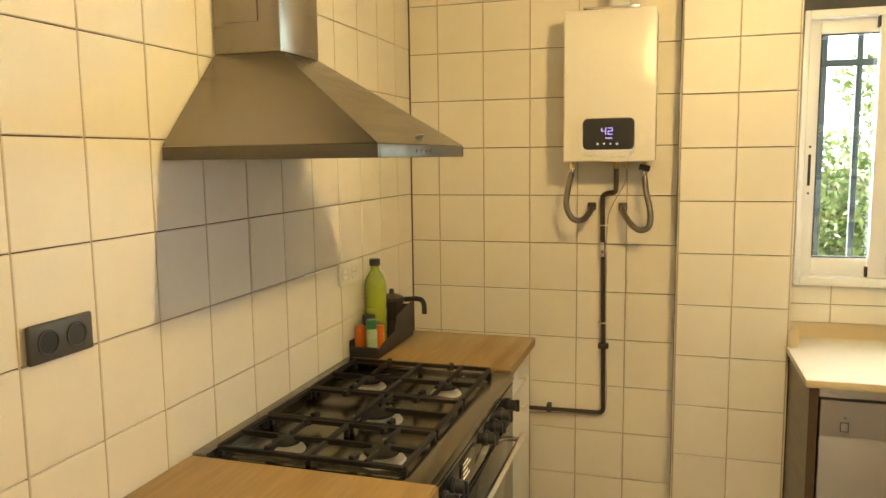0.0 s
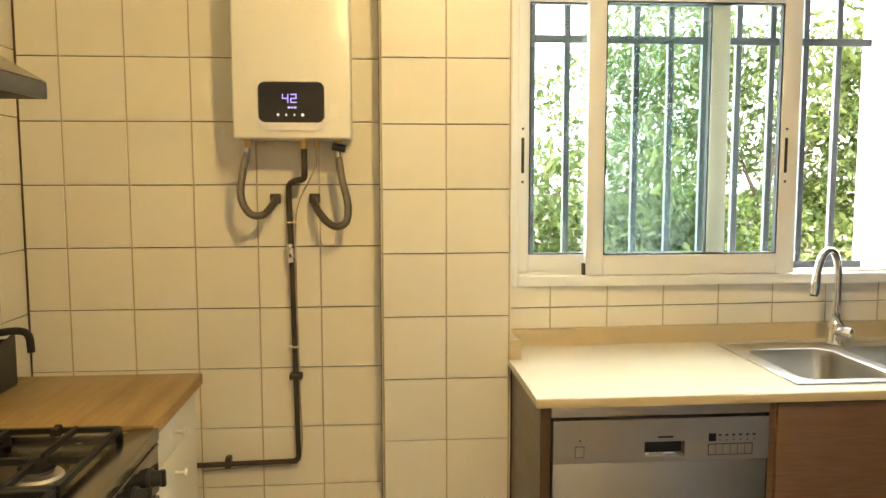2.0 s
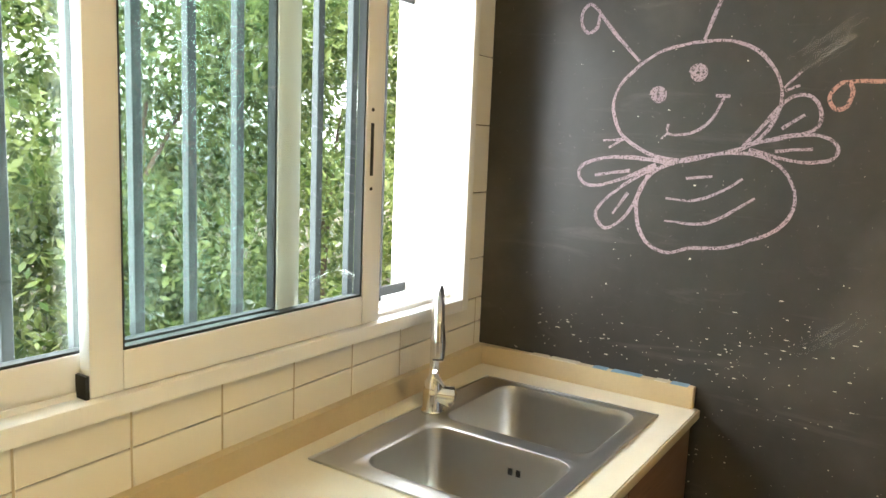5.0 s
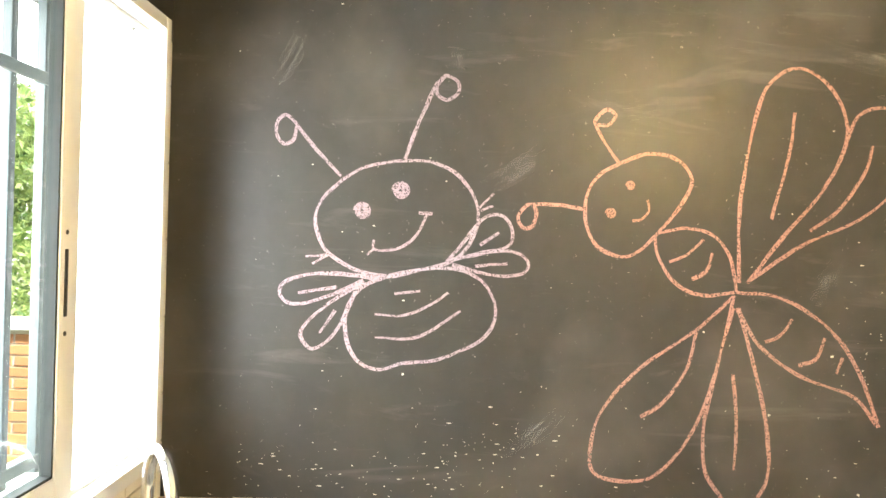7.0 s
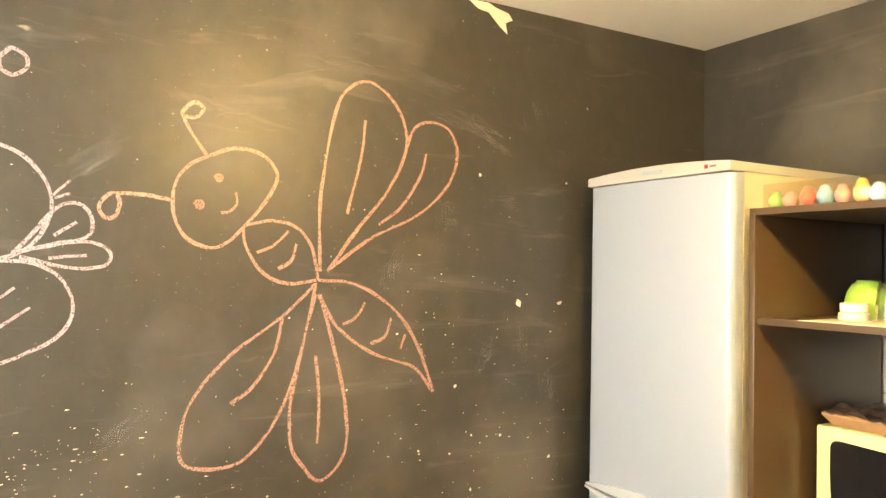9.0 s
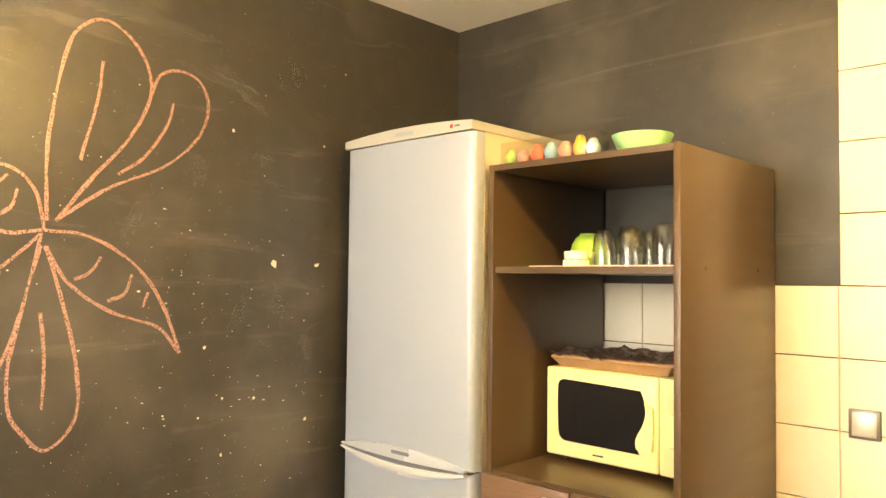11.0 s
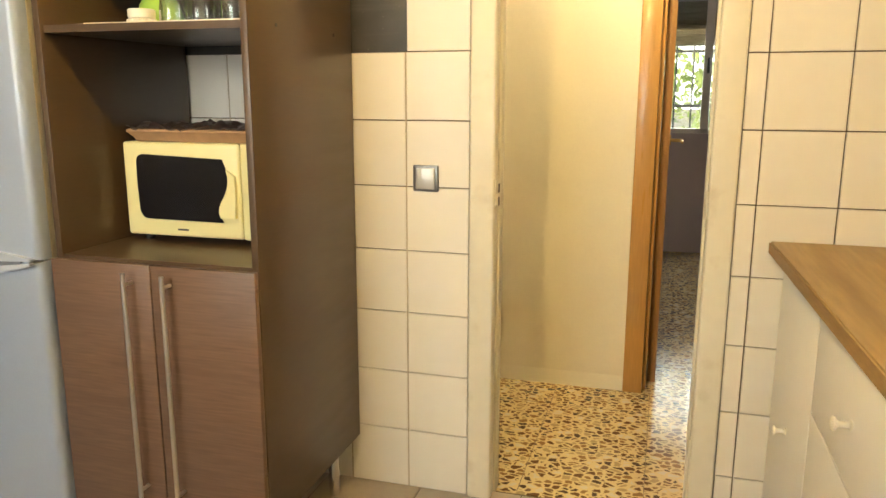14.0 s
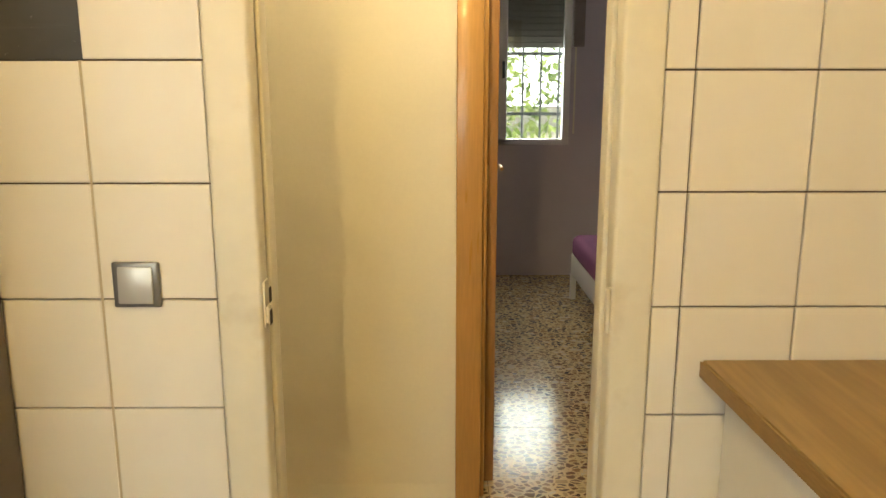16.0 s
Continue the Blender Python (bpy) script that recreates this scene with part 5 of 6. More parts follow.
for x in (mx0 + 0.04, mx1 - 0.04):
    for y in (1.36, 1.62):
        part("foot", rodded((x, y, 0.866), (x, y, mz0 + 0.001), 0.013, 10), M_SLOT, mw)

M_TAN = mat("tan_cardboard", (0.42, 0.25, 0.13), 0.7, grain=0.2, grain_scale=30, bump=0.3)
M_DARKBAG = mat("dark_crumpled_wrap", (0.075, 0.048, 0.035), 0.3, grain=0.4, grain_scale=25, stain=(0.35, 0.27, 0.2), stain_scale=28, stain_at=0.6, bump=0.5)
tr = thing("baking_tray", (1.58, 1.55, mz1), "tan tray with crumpled dark wrapping on the microwave", "tray")
bm = boxed(1.40, 1.765, 1.38, 1.64, mz1, mz1 + 0.036, 0.008, 2)
for v in bm.verts:
    if v.co.z > mz1 + 0.02:
        v.co.x += 0.02 if v.co.x > 1.58 else -0.02
        v.co.y += 0.012 if v.co.y > 1.5 else 0
part("tray", bm, M_TAN, tr)
bm = bmesh.new()
bmesh.ops.create_grid(bm, x_segments=36, y_segments=26, size=0.5)
for v in bm.verts:
    x, y = v.co.x, v.co.y
    v.co = Vector((1.582 + x * 0.40, 1.512 + y * 0.28, mz1 + 0.038 + 0.030 * max(0.0, noise.noise(Vector((x * 7, y * 7, 1)))) + 0.012 * noise.noise(Vector((x * 19, y * 19, 4))) * (1 - abs(2 * x) ** 6)))
bmesh.ops.solidify(bm, geom=bm.faces[:], thickness=0.002)
part("wrapping", bm, M_DARKBAG, tr)

# glasses and jars on the shelf
M_DRINK = glass("drinking_glass", (0.985, 0.99, 0.98), 0.05)
dn, dl = M_DRINK.node_tree.nodes, M_DRINK.node_tree.links
edge, span = dn.new("ShaderNodeLayerWeight"), dn.new("ShaderNodeMapRange")
edge.inputs[0].default_value = 0.35
span.inputs[3].default_value, span.inputs[4].default_value = 0.05, 0.75
dl.new(edge.outputs["Facing"], span.inputs[0])
dl.new(span.outputs[0], next(nd for nd in dn if nd.type == 'MIX_SHADER').inputs[0])
M_LIME = mat("lime_green_plastic", (0.33, 0.56, 0.10), 0.35, grain=0.02)
M_MINT = mat("mint_green_plastic", (0.36, 0.70, 0.34), 0.35, grain=0.02)
M_PAPER = mat("shelf_paper", (0.72, 0.62, 0.45), 0.8, grain=0.05)
paper = thing("shelf_liner", (1.48, 1.76, 1.443), "cream paper liner on the cabinet shelf", "shelf liner")
part("sheet", boxed(TX0 + 0.02, 1.70, 1.42, TY1 - 0.013, 1.4432, 1.4452), M_PAPER, paper, smooth=False)
GZ = 1.4455


def tumbler(x, y, r, h):
    g = thing("drinking_glass", (x, y, GZ), "clear drinking glass standing upside down", "glass", "glasses on the shelf")
    prof = [(r, 0), (r * 0.97, h * 0.4), (r * 0.86, h * 0.8), (r * 0.72, h * 0.97), (r * 0.6, h), (r * 0.55, h - 0.006), (r * 0.80, h * 0.8), (r * 0.92, h * 0.4), (r * 0.95, 0)]
    part("glass", lathe(bmesh.new(), (x, y, GZ), prof, 24, False), M_DRINK, g)


for x, y, r, h in ((1.548, 1.725, 0.036, 0.100), (1.470, 1.72, 0.037, 0.100), (1.371, 1.72, 0.037, 0.113), (1.545, 1.60, 0.035, 0.120), (1.470, 1.60, 0.035, 0.105), (1.30, 1.66, 0.037, 0.10)):
    tumbler(x, y, r, h)
jar = thing("small_jar", (1.640, 1.73, GZ), "small white patterned ceramic jar with a lid", "jar")
part("jar", lathe(bmesh.new(), (1.640, 1.73, GZ), [(0.036, 0), (0.038, 0.004), (0.037, 0.018), (0.030, 0.022)], 28), mat("patterned_ceramic", (0.72, 0.66, 0.56), 0.3, grain=0.5, grain_scale=90), jar)
part("lid", lathe(bmesh.new(), (1.640, 1.73, GZ + 0.0222), [(0.033, 0), (0.034, 0.003), (0.034, 0.020), (0.031, 0.022)], 28), M_KNOBW, jar)
cup = thing("bowl", (1.685, 1.59, GZ), "lime green plastic bowl standing on its rim", "bowl")
part("shell", lathe(bmesh.new(), (1.685, 1.59, GZ), [(0.062, 0), (0.0625, 0.006), (0.060, 0.040), (0.053, 0.070), (0.041, 0.090), (0.030, 0.097), (0.029, 0.102), (0.025, 0.102), (0.024, 0.099)], 28), M_LIME, cup)

# on top of the cabinet
TZ = TZ1 + 0.0
bowl_t = thing("bowl", (1.425, 1.74, TZ), "mint green plastic bowl on the cabinet", "bowl")
part("shell", lathe(bmesh.new(), (1.425, 1.74, TZ), [(0.045, 0), (0.048, 0.004), (0.068, 0.026), (0.080, 0.054), (0.081, 0.057), (0.078, 0.057), (0.065, 0.026), (0.045, 0.008)], 32, False), M_MINT, bowl_t)
bm = lathe(bmesh.new(), (1.425, 1.74, TZ + 0.0075), [(0.044, 0), (0.001, 0.0005)], 32, False)
part("bottom", bm, M_MINT, bowl_t)
egg_mats = [mat("paint_" + n, c, 0.4) for n, c in (("green", (0.34, 0.52, 0.18)), ("pink", (0.66, 0.32, 0.28)), ("red", (0.62, 0.15, 0.10)), ("blue", (0.24, 0.42, 0.56)), ("rose", (0.64, 0.28, 0.24)), ("orange", (0.74, 0.38, 0.05)), ("grey", (0.38, 0.50, 0.56)))]
pack = thing("paint_pot_pack", (1.66, 1.80, TZ), "clear plastic pack of coloured paint pots on the cabinet", "paint pots")
cols = ((1.785, 0, 0.044), (1.742, 1, 0.040), (1.692, 2, 0.050), (1.645, 3, 0.050), (1.598, 4, 0.048), (1.550, 5, 0.058), (1.510, 6, 0.045))
M_PACK = glass("clear_plastic_pack", (0.93, 0.9, 0.84), 0.15)
for x, c, h in cols:
    pt = part("pot", lathe(bmesh.new(), (x, 1.845, TZ + 0.002), [(0.010, 0), (0.017, 0.005), (0.0205, 0.016), (0.0195, h * 0.55), (0.0135, h * 0.72)], 18), egg_mats[c], pack)
    part("lid", lathe(bmesh.new(), (x, 1.845, TZ + 0.002 + h * 0.722), [(0.0138, 0), (0.0125, h * 0.14), (0.007, h * 0.24), (0.001, h * 0.27)], 18), egg_mats[c], pt)
p = part("wrapper", boxed(1.488, 1.81, 1.80, 1.868, TZ + 0.0005, TZ + 0.064, 0.004), M_PACK, pack, "clear plastic wrapper")
p.visible_shadow = False

# switch, board socket and cable
sw = thing("light_switch", (1.016, YD, 1.028), "silver light switch on the ivory tiles", "switch")
part("frame", boxed(0.976, 1.056, YD + 0.0005, YD + 0.010, 0.988, 1.068, 0.004, 3), mat("grey_metal_frame", (0.24, 0.24, 0.24), 0.35, 0.6), sw)
bm = boxed(0.986, 1.046, YD + 0.0102, YD + 0.017, 0.996, 1.060, 0.003)
for v in bm.verts:
    if v.co.z > 1.03 and v.co.y > YD + 0.012:
        v.co.y -= 0.004
part("rocker", bm, mat("silver_rocker", (0.62, 0.61, 0.57), 0.42, 0.5), sw)
so = thing("wall_socket", (XB, 2.212, 0.565), "old metal socket plate with a white plug", "socket")
part("plate", boxed(XB - 0.010, XB - 0.0005, 2.170, 2.254, 0.522, 0.606, 0.004), M_CHROME, so)
bm = rodded((XB - 0.010, 2.205, 0.563), (XB - 0.038, 2.205, 0.563), 0.019, 18, 0.016)
part("plug", bm, M_KNOBW, so, "round white plug")
cb = thing("power_cable", (XB - 0.05, 2.1, 0.3), "white power cable hanging from its plug", "cable")
part("wire", tube(bmesh.new(), [(XB - 0.036, 2.205, 0.563), (XB - 0.052, 2.200, 0.535), (XB - 0.055, 2.185, 0.47), (XB - 0.058, 2.13, 0.37), (XB - 0.06, 2.03, 0.26), (XB - 0.055, 1.96, 0.18), (XB - 0.05, 1.90, 0.10), (XB - 0.045, 1.80, 0.012)], 0.0048, 10), M_KNOBW, cb)
# ---------------------------------------------------------------- chalk drawings on the blackboard wall


def chalk(name, colour):
    m = bpy.data.materials.new(name)
    m.use_nodes = True
    nn, l = m.node_tree.nodes, m.node_tree.links
    b = nn["Principled BSDF"]
    b.inputs["Base Color"].default_value = (*colour, 1)
    b.inputs["Roughness"].default_value = 0.95
    t, g, r = nn.new("ShaderNodeTexCoord"), nn.new("ShaderNodeTexNoise"), nn.new("ShaderNodeMapRange")
    g.inputs["Scale"].default_value, g.inputs["Detail"].default_value = 260, 4
    r.inputs[1].default_value, r.inputs[2].default_value = 0.30, 0.53
    l.new(t.outputs["Object"], g.inputs[0])
    l.new(g.outputs[0], r.inputs[0])
    l.new(r.outputs[0], b.inputs["Alpha"])
    return m


CHALK_BEE = chalk("pink_white_chalk", (0.46, 0.355, 0.40))
CHALK_BUTTERFLY = chalk("orange_pink_chalk", (0.49, 0.275, 0.235))
CHALK_X = XB - 0.0012
random.seed(11)


def chalk_thing(kind):
    text = {"bee": "pink chalk drawing of a smiling bee", "butterfly": "orange chalk drawing of a butterfly in flight"}[kind]
    return thing("chalk_drawing", (XB, 3.6 if kind == "bee" else 2.9, 1.6), text, "drawing")


def ribbon(bm, pts, width):
    left, right = [], []
    for i, p in enumerate(pts):
        d = (pts[min(i + 1, len(pts) - 1)] - pts[max(i - 1, 0)]).normalized()
        s = Vector((0, -d.z, d.y))
        w = width * (0.5 + 0.22 * noise.noise(p * 14))
        left.append(bm.verts.new(p + s * w))
        right.append(bm.verts.new(p - s * w))
    for k in range(len(pts) - 1):
        bm.faces.new((left[k], left[k + 1], right[k + 1], right[k]))


def chalk_line(parent, name, material, *points, width=0.0092):
    pts = spline([(CHALK_X, y, z) for y, z in points], 10) if len(points) > 2 else [Vector((CHALK_X, points[0][0], points[0][1])).lerp(Vector((CHALK_X, points[1][0], points[1][1])), k / 8) for k in range(9)]
    bm = bmesh.new()
    off = 0.0004 * random.random()
    ribbon(bm, [p + Vector((-off, 0.0015 * noise.noise(p * 30), 0.0015 * noise.noise(p * 31 + Vector((5, 5, 5))))) for p in pts], width if name not in ("mouth", "stripe", "hair") else width * 0.8)
    part(name, bm, material, parent, smooth=False)


def chalk_dot(parent, y, z, r, material):
    bm = bmesh.new()
    turns = 3 if r > 0.015 else 2
    pts = [Vector((CHALK_X, y + r * (1 - 0.8 * k / (14 * turns)) * math.cos(k * 0.45), z + r * (1 - 0.8 * k / (14 * turns)) * math.sin(k * 0.45))) for k in range(14 * turns)]
    ribbon(bm, pts, 0.009)
    part("eye", bm, material, parent, smooth=False)


chalk_bee = chalk_thing('bee')
chalk_line(chalk_bee, 'head', CHALK_BEE, (3.891, 1.785), (3.831, 1.82), (3.738, 1.838), (3.655, 1.836), (3.584, 1.8), (3.538, 1.728), (3.543, 1.653), (3.592, 1.585), (3.688, 1.554), (3.769, 1.535), (3.862, 1.555), (3.934, 1.605), (3.959, 1.674), (3.944, 1.731), (3.891, 1.785))
chalk_line(chalk_bee, 'antenna', CHALK_BEE, (3.895, 1.794), (3.961, 1.86), (4.019, 1.93), (4.045, 1.95), (4.066, 1.93), (4.065, 1.893), (4.046, 1.873), (4.022, 1.886), (4.015, 1.921))
chalk_line(chalk_bee, 'antenna', CHALK_BEE, (3.731, 1.84), (3.699, 1.932), (3.658, 2.031), (3.647, 2.046), (3.627, 2.063), (3.598, 2.048), (3.597, 2.019), (3.625, 2.0), (3.649, 2.014), (3.654, 2.038))
chalk_line(chalk_bee, 'mouth', CHALK_BEE, (3.805, 1.63), (3.802, 1.605), (3.745, 1.608), (3.698, 1.641), (3.672, 1.693), (3.669, 1.708))
chalk_line(chalk_bee, 'mouth', CHALK_BEE, (3.69, 1.704), (3.654, 1.702))
chalk_line(chalk_bee, 'mouth', CHALK_BEE, (3.821, 1.59), (3.803, 1.609))
chalk_dot(chalk_bee, 3.837, 1.705, 0.021, CHALK_BEE)
chalk_dot(chalk_bee, 3.738, 1.76, 0.022, CHALK_BEE)
chalk_line(chalk_bee, 'hair', CHALK_BEE, (3.531, 1.721), (3.496, 1.76))
chalk_line(chalk_bee, 'hair', CHALK_BEE, (3.528, 1.714), (3.495, 1.727))
chalk_line(chalk_bee, 'hair', CHALK_BEE, (3.982, 1.581), (3.928, 1.587))
chalk_line(chalk_bee, 'hair', CHALK_BEE, (3.965, 1.563), (3.915, 1.592))
chalk_line(chalk_bee, 'body', CHALK_BEE, (3.756, 1.539), (3.675, 1.557), (3.591, 1.56), (3.526, 1.535), (3.488, 1.483), (3.483, 1.431), (3.514, 1.379), (3.585, 1.339), (3.647, 1.317), (3.722, 1.309), (3.776, 1.291), (3.829, 1.304), (3.863, 1.347), (3.875, 1.403), (3.866, 1.459), (3.828, 1.509), (3.756, 1.539))
chalk_line(chalk_bee, 'stripe', CHALK_BEE, (3.748, 1.491), (3.68, 1.499))
chalk_line(chalk_bee, 'stripe', CHALK_BEE, (3.797, 1.435), (3.726, 1.434), (3.658, 1.46), (3.607, 1.497))
chalk_line(chalk_bee, 'stripe', CHALK_BEE, (3.795, 1.374), (3.683, 1.38), (3.573, 1.45))
chalk_line(chalk_bee, 'wing', CHALK_BEE, (3.782, 1.527), (3.888, 1.538), (3.976, 1.535), (4.038, 1.511), (4.046, 1.479), (4.011, 1.456), (3.937, 1.473), (3.829, 1.523))
chalk_line(chalk_bee, 'wing', CHALK_BEE, (4.0, 1.486), (3.899, 1.504))
chalk_line(chalk_bee, 'wing', CHALK_BEE, (3.829, 1.519), (3.911, 1.466), (3.979, 1.404), (3.988, 1.369), (3.958, 1.34), (3.908, 1.375), (3.872, 1.438), (3.842, 1.516))
chalk_line(chalk_bee, 'wing', CHALK_BEE, (3.94, 1.382), (3.922, 1.41), (3.901, 1.442))
chalk_line(chalk_bee, 'wing', CHALK_BEE, (3.613, 1.578), (3.565, 1.638), (3.523, 1.692), (3.479, 1.704), (3.449, 1.679), (3.451, 1.626), (3.535, 1.602), (3.613, 1.578))
chalk_line(chalk_bee, 'wing', CHALK_BEE, (3.528, 1.624), (3.478, 1.659))
chalk_line(chalk_bee, 'wing', CHALK_BEE, (3.613, 1.581), (3.535, 1.599), (3.447, 1.611), (3.402, 1.585), (3.416, 1.552), (3.49, 1.546), (3.598, 1.571))
chalk_line(chalk_bee, 'wing', CHALK_BEE, (3.538, 1.569), (3.454, 1.578))

chalk_butterfly = chalk_thing('butterfly')
chalk_line(chalk_butterfly, 'head', CHALK_BUTTERFLY, (3.17, 1.847), (3.094, 1.876), (3.019, 1.861), (2.98, 1.81), (3.007, 1.744), (3.064, 1.67), (3.12, 1.615), (3.169, 1.606), (3.225, 1.633), (3.254, 1.694), (3.25, 1.772), (3.215, 1.821), (3.17, 1.847))
chalk_line(chalk_butterfly, 'antenna', CHALK_BUTTERFLY, (3.17, 1.847), (3.209, 1.9), (3.234, 1.945), (3.234, 1.964), (3.208, 1.987), (3.183, 1.973), (3.202, 1.948), (3.229, 1.946))
chalk_line(chalk_butterfly, 'antenna', CHALK_BUTTERFLY, (3.255, 1.725), (3.322, 1.735), (3.383, 1.735), (3.41, 1.731), (3.43, 1.7), (3.416, 1.673), (3.392, 1.677), (3.383, 1.712), (3.391, 1.735))
chalk_line(chalk_butterfly, 'mouth', CHALK_BUTTERFLY, (3.094, 1.756), (3.09, 1.725), (3.109, 1.703), (3.132, 1.699))
chalk_dot(chalk_butterfly, 3.14, 1.791, 0.010, CHALK_BUTTERFLY)
chalk_dot(chalk_butterfly, 3.189, 1.717, 0.011, CHALK_BUTTERFLY)
chalk_line(chalk_butterfly, 'thorax', CHALK_BUTTERFLY, (3.064, 1.67), (2.988, 1.684), (2.919, 1.666), (2.874, 1.61), (2.854, 1.52))
chalk_line(chalk_butterfly, 'thorax', CHALK_BUTTERFLY, (3.072, 1.661), (3.062, 1.606), (3.018, 1.543), (2.95, 1.511), (2.859, 1.52))
chalk_line(chalk_butterfly, 'thorax', CHALK_BUTTERFLY, (3.033, 1.595), (2.987, 1.616), (2.945, 1.657))
chalk_line(chalk_butterfly, 'thorax', CHALK_BUTTERFLY, (2.971, 1.551), (2.934, 1.576), (2.921, 1.621))
chalk_line(chalk_butterfly, 'wing', CHALK_BUTTERFLY, (2.849, 1.545), (2.854, 1.71), (2.837, 1.876), (2.805, 2.028), (2.761, 2.09), (2.707, 2.109), (2.641, 2.075), (2.591, 2.002), (2.583, 1.909), (2.643, 1.786), (2.741, 1.664), (2.828, 1.545))
chalk_line(chalk_butterfly, 'wing', CHALK_BUTTERFLY, (2.717, 1.993), (2.729, 1.883), (2.77, 1.713))
chalk_line(chalk_butterfly, 'wing', CHALK_BUTTERFLY, (2.583, 1.917), (2.553, 1.988), (2.495, 2.013), (2.429, 1.992), (2.4, 1.92), (2.431, 1.822), (2.536, 1.722), (2.686, 1.649), (2.82, 1.554))
chalk_line(chalk_butterfly, 'wing', CHALK_BUTTERFLY, (2.512, 1.913), (2.53, 1.843), (2.594, 1.745), (2.668, 1.686))
chalk_line(chalk_butterfly, 'wing', CHALK_BUTTERFLY, (2.859, 1.512), (2.964, 1.414), (3.096, 1.319), (3.19, 1.212), (3.222, 1.12), (3.214, 1.039), (3.12, 1.017), (3.039, 1.047), (2.957, 1.156), (2.901, 1.316), (2.862, 1.504))
chalk_line(chalk_butterfly, 'wing', CHALK_BUTTERFLY, (2.956, 1.414), (2.979, 1.317), (3.035, 1.23), (3.095, 1.188))
chalk_line(chalk_butterfly, 'wing', CHALK_BUTTERFLY, (2.862, 1.479), (2.901, 1.316), (2.929, 1.171), (2.924, 1.057), (2.884, 0.99), (2.839, 0.951), (2.787, 0.984), (2.758, 1.048), (2.765, 1.164), (2.795, 1.298), (2.848, 1.479))
chalk_line(chalk_butterfly, 'wing', CHALK_BUTTERFLY, (2.857, 1.307), (2.845, 1.184), (2.847, 1.056))
chalk_line(chalk_butterfly, 'tail', CHALK_BUTTERFLY, (2.854, 1.52), (2.756, 1.513), (2.663, 1.472), (2.576, 1.396), (2.516, 1.292), (2.474, 1.179))
chalk_line(chalk_butterfly, 'tail', CHALK_BUTTERFLY, (2.853, 1.479), (2.788, 1.38), (2.677, 1.304), (2.544, 1.258), (2.48, 1.185))
chalk_line(chalk_butterfly, 'tail', CHALK_BUTTERFLY, (2.776, 1.393), (2.735, 1.413), (2.708, 1.455))
chalk_line(chalk_butterfly, 'tail', CHALK_BUTTERFLY, (2.687, 1.334), (2.641, 1.354), (2.62, 1.408))
chalk_line(chalk_butterfly, 'tail', CHALK_BUTTERFLY, (2.587, 1.316), (2.573, 1.358))

# chips and dust where the black paint has flaked, and smears of wiped chalk
M_FLAKE = mat("exposed_white_plaster", (0.74, 0.70, 0.60), 0.8, grain=0.05)


def flake(bm, y, z, r, x=None, wide=1.0):
    n = random.randint(5, 8)
    c = [(y + wide * r * random.uniform(0.4, 1.1) * math.cos(2 * math.pi * k / n), z + r * random.uniform(0.4, 1.1) * math.sin(2 * math.pi * k / n)) for k in range(n)]
    bm.faces.new([bm.verts.new((XB - 0.0008 if x is None else x, a, b)) for a, b in c])


random.seed(21)
bm = bmesh.new()
for k in range(620):
    y, z = random.uniform(1.95, 4.25), min(2.35, 0.35 + random.expovariate(1.9))
    flake(bm, y, z, random.choice((0.0008, 0.0011, 0.0015, 0.0022)), wide=random.choice((1, 1.5, 2.5)))
for cy, cz, sy, sz, nn in ((3.57, 1.05, 0.08, 0.06, 70), (4.0, 1.03, 0.16, 0.035, 50), (2.52, 1.40, 0.05, 0.08, 16), (2.17, 0.50, 0.09, 0.12, 50), (3.2, 1.0, 0.2, 0.08, 45), (2.35, 1.15, 0.15, 0.2, 28), (3.42, 1.10, 0.05, 0.05, 18),
                           (2.30, 0.90, 0.12, 0.22, 40), (3.75, 0.85, 0.10, 0.12, 50), (2.45, 1.55, 0.07, 0.10, 10)):
    for k in range(nn):
        flake(bm, random.gauss(cy, sy), random.gauss(cz, sz), random.choice((0.0007, 0.0010, 0.0014, 0.0020)), wide=random.choice((1, 1.5, 2.5, 4)))
for y, z, r in ((2.153, 1.449, 0.016), (1.983, 1.447, 0.013), (2.313, 1.863, 0.008), (2.394, 1.191, 0.007), (2.02, 0.93, 0.009), (2.30, 0.47, 0.008), (2.33, 1.03, 0.007), (2.60, 1.36, 0.006), (2.22, 1.02, 0.006),
                (1.96, 1.86, 0.006), (2.41, 0.98, 0.005), (2.52, 1.00, 0.005), (3.72, 1.28, 0.005), (2.33, 0.86, 0.006), (1.87, 2.13, 0.004), (2.10, 0.56, 0.011), (2.05, 0.50, 0.009)):
    flake(bm, y, z, r)
flakes = single("paint_chips", bm, M_FLAKE, "small white chips where black paint flaked off", "paint chips", kind="stuff", at=(XB, 3.0, 1.2), smooth=False)
bm = bmesh.new()
bm.faces.new([bm.verts.new((XB - 0.0009, y, z)) for y, z in ((2.37, 2.425), (2.33, 2.40), (2.29, 2.395), (2.245, 2.355), (2.215, 2.335), (2.222, 2.372), (2.195, 2.385), (2.21, 2.405), (2.26, 2.415), (2.29, 2.427))])
single("peeled_paint", bm, M_FLAKE, "torn patch of white plaster below the ceiling", "paint patch", at=(XB, 2.28, 2.39), smooth=False)
M_SMEAR = chalk("wiped_chalk", (0.42, 0.40, 0.36))
sm = M_SMEAR.node_tree.nodes
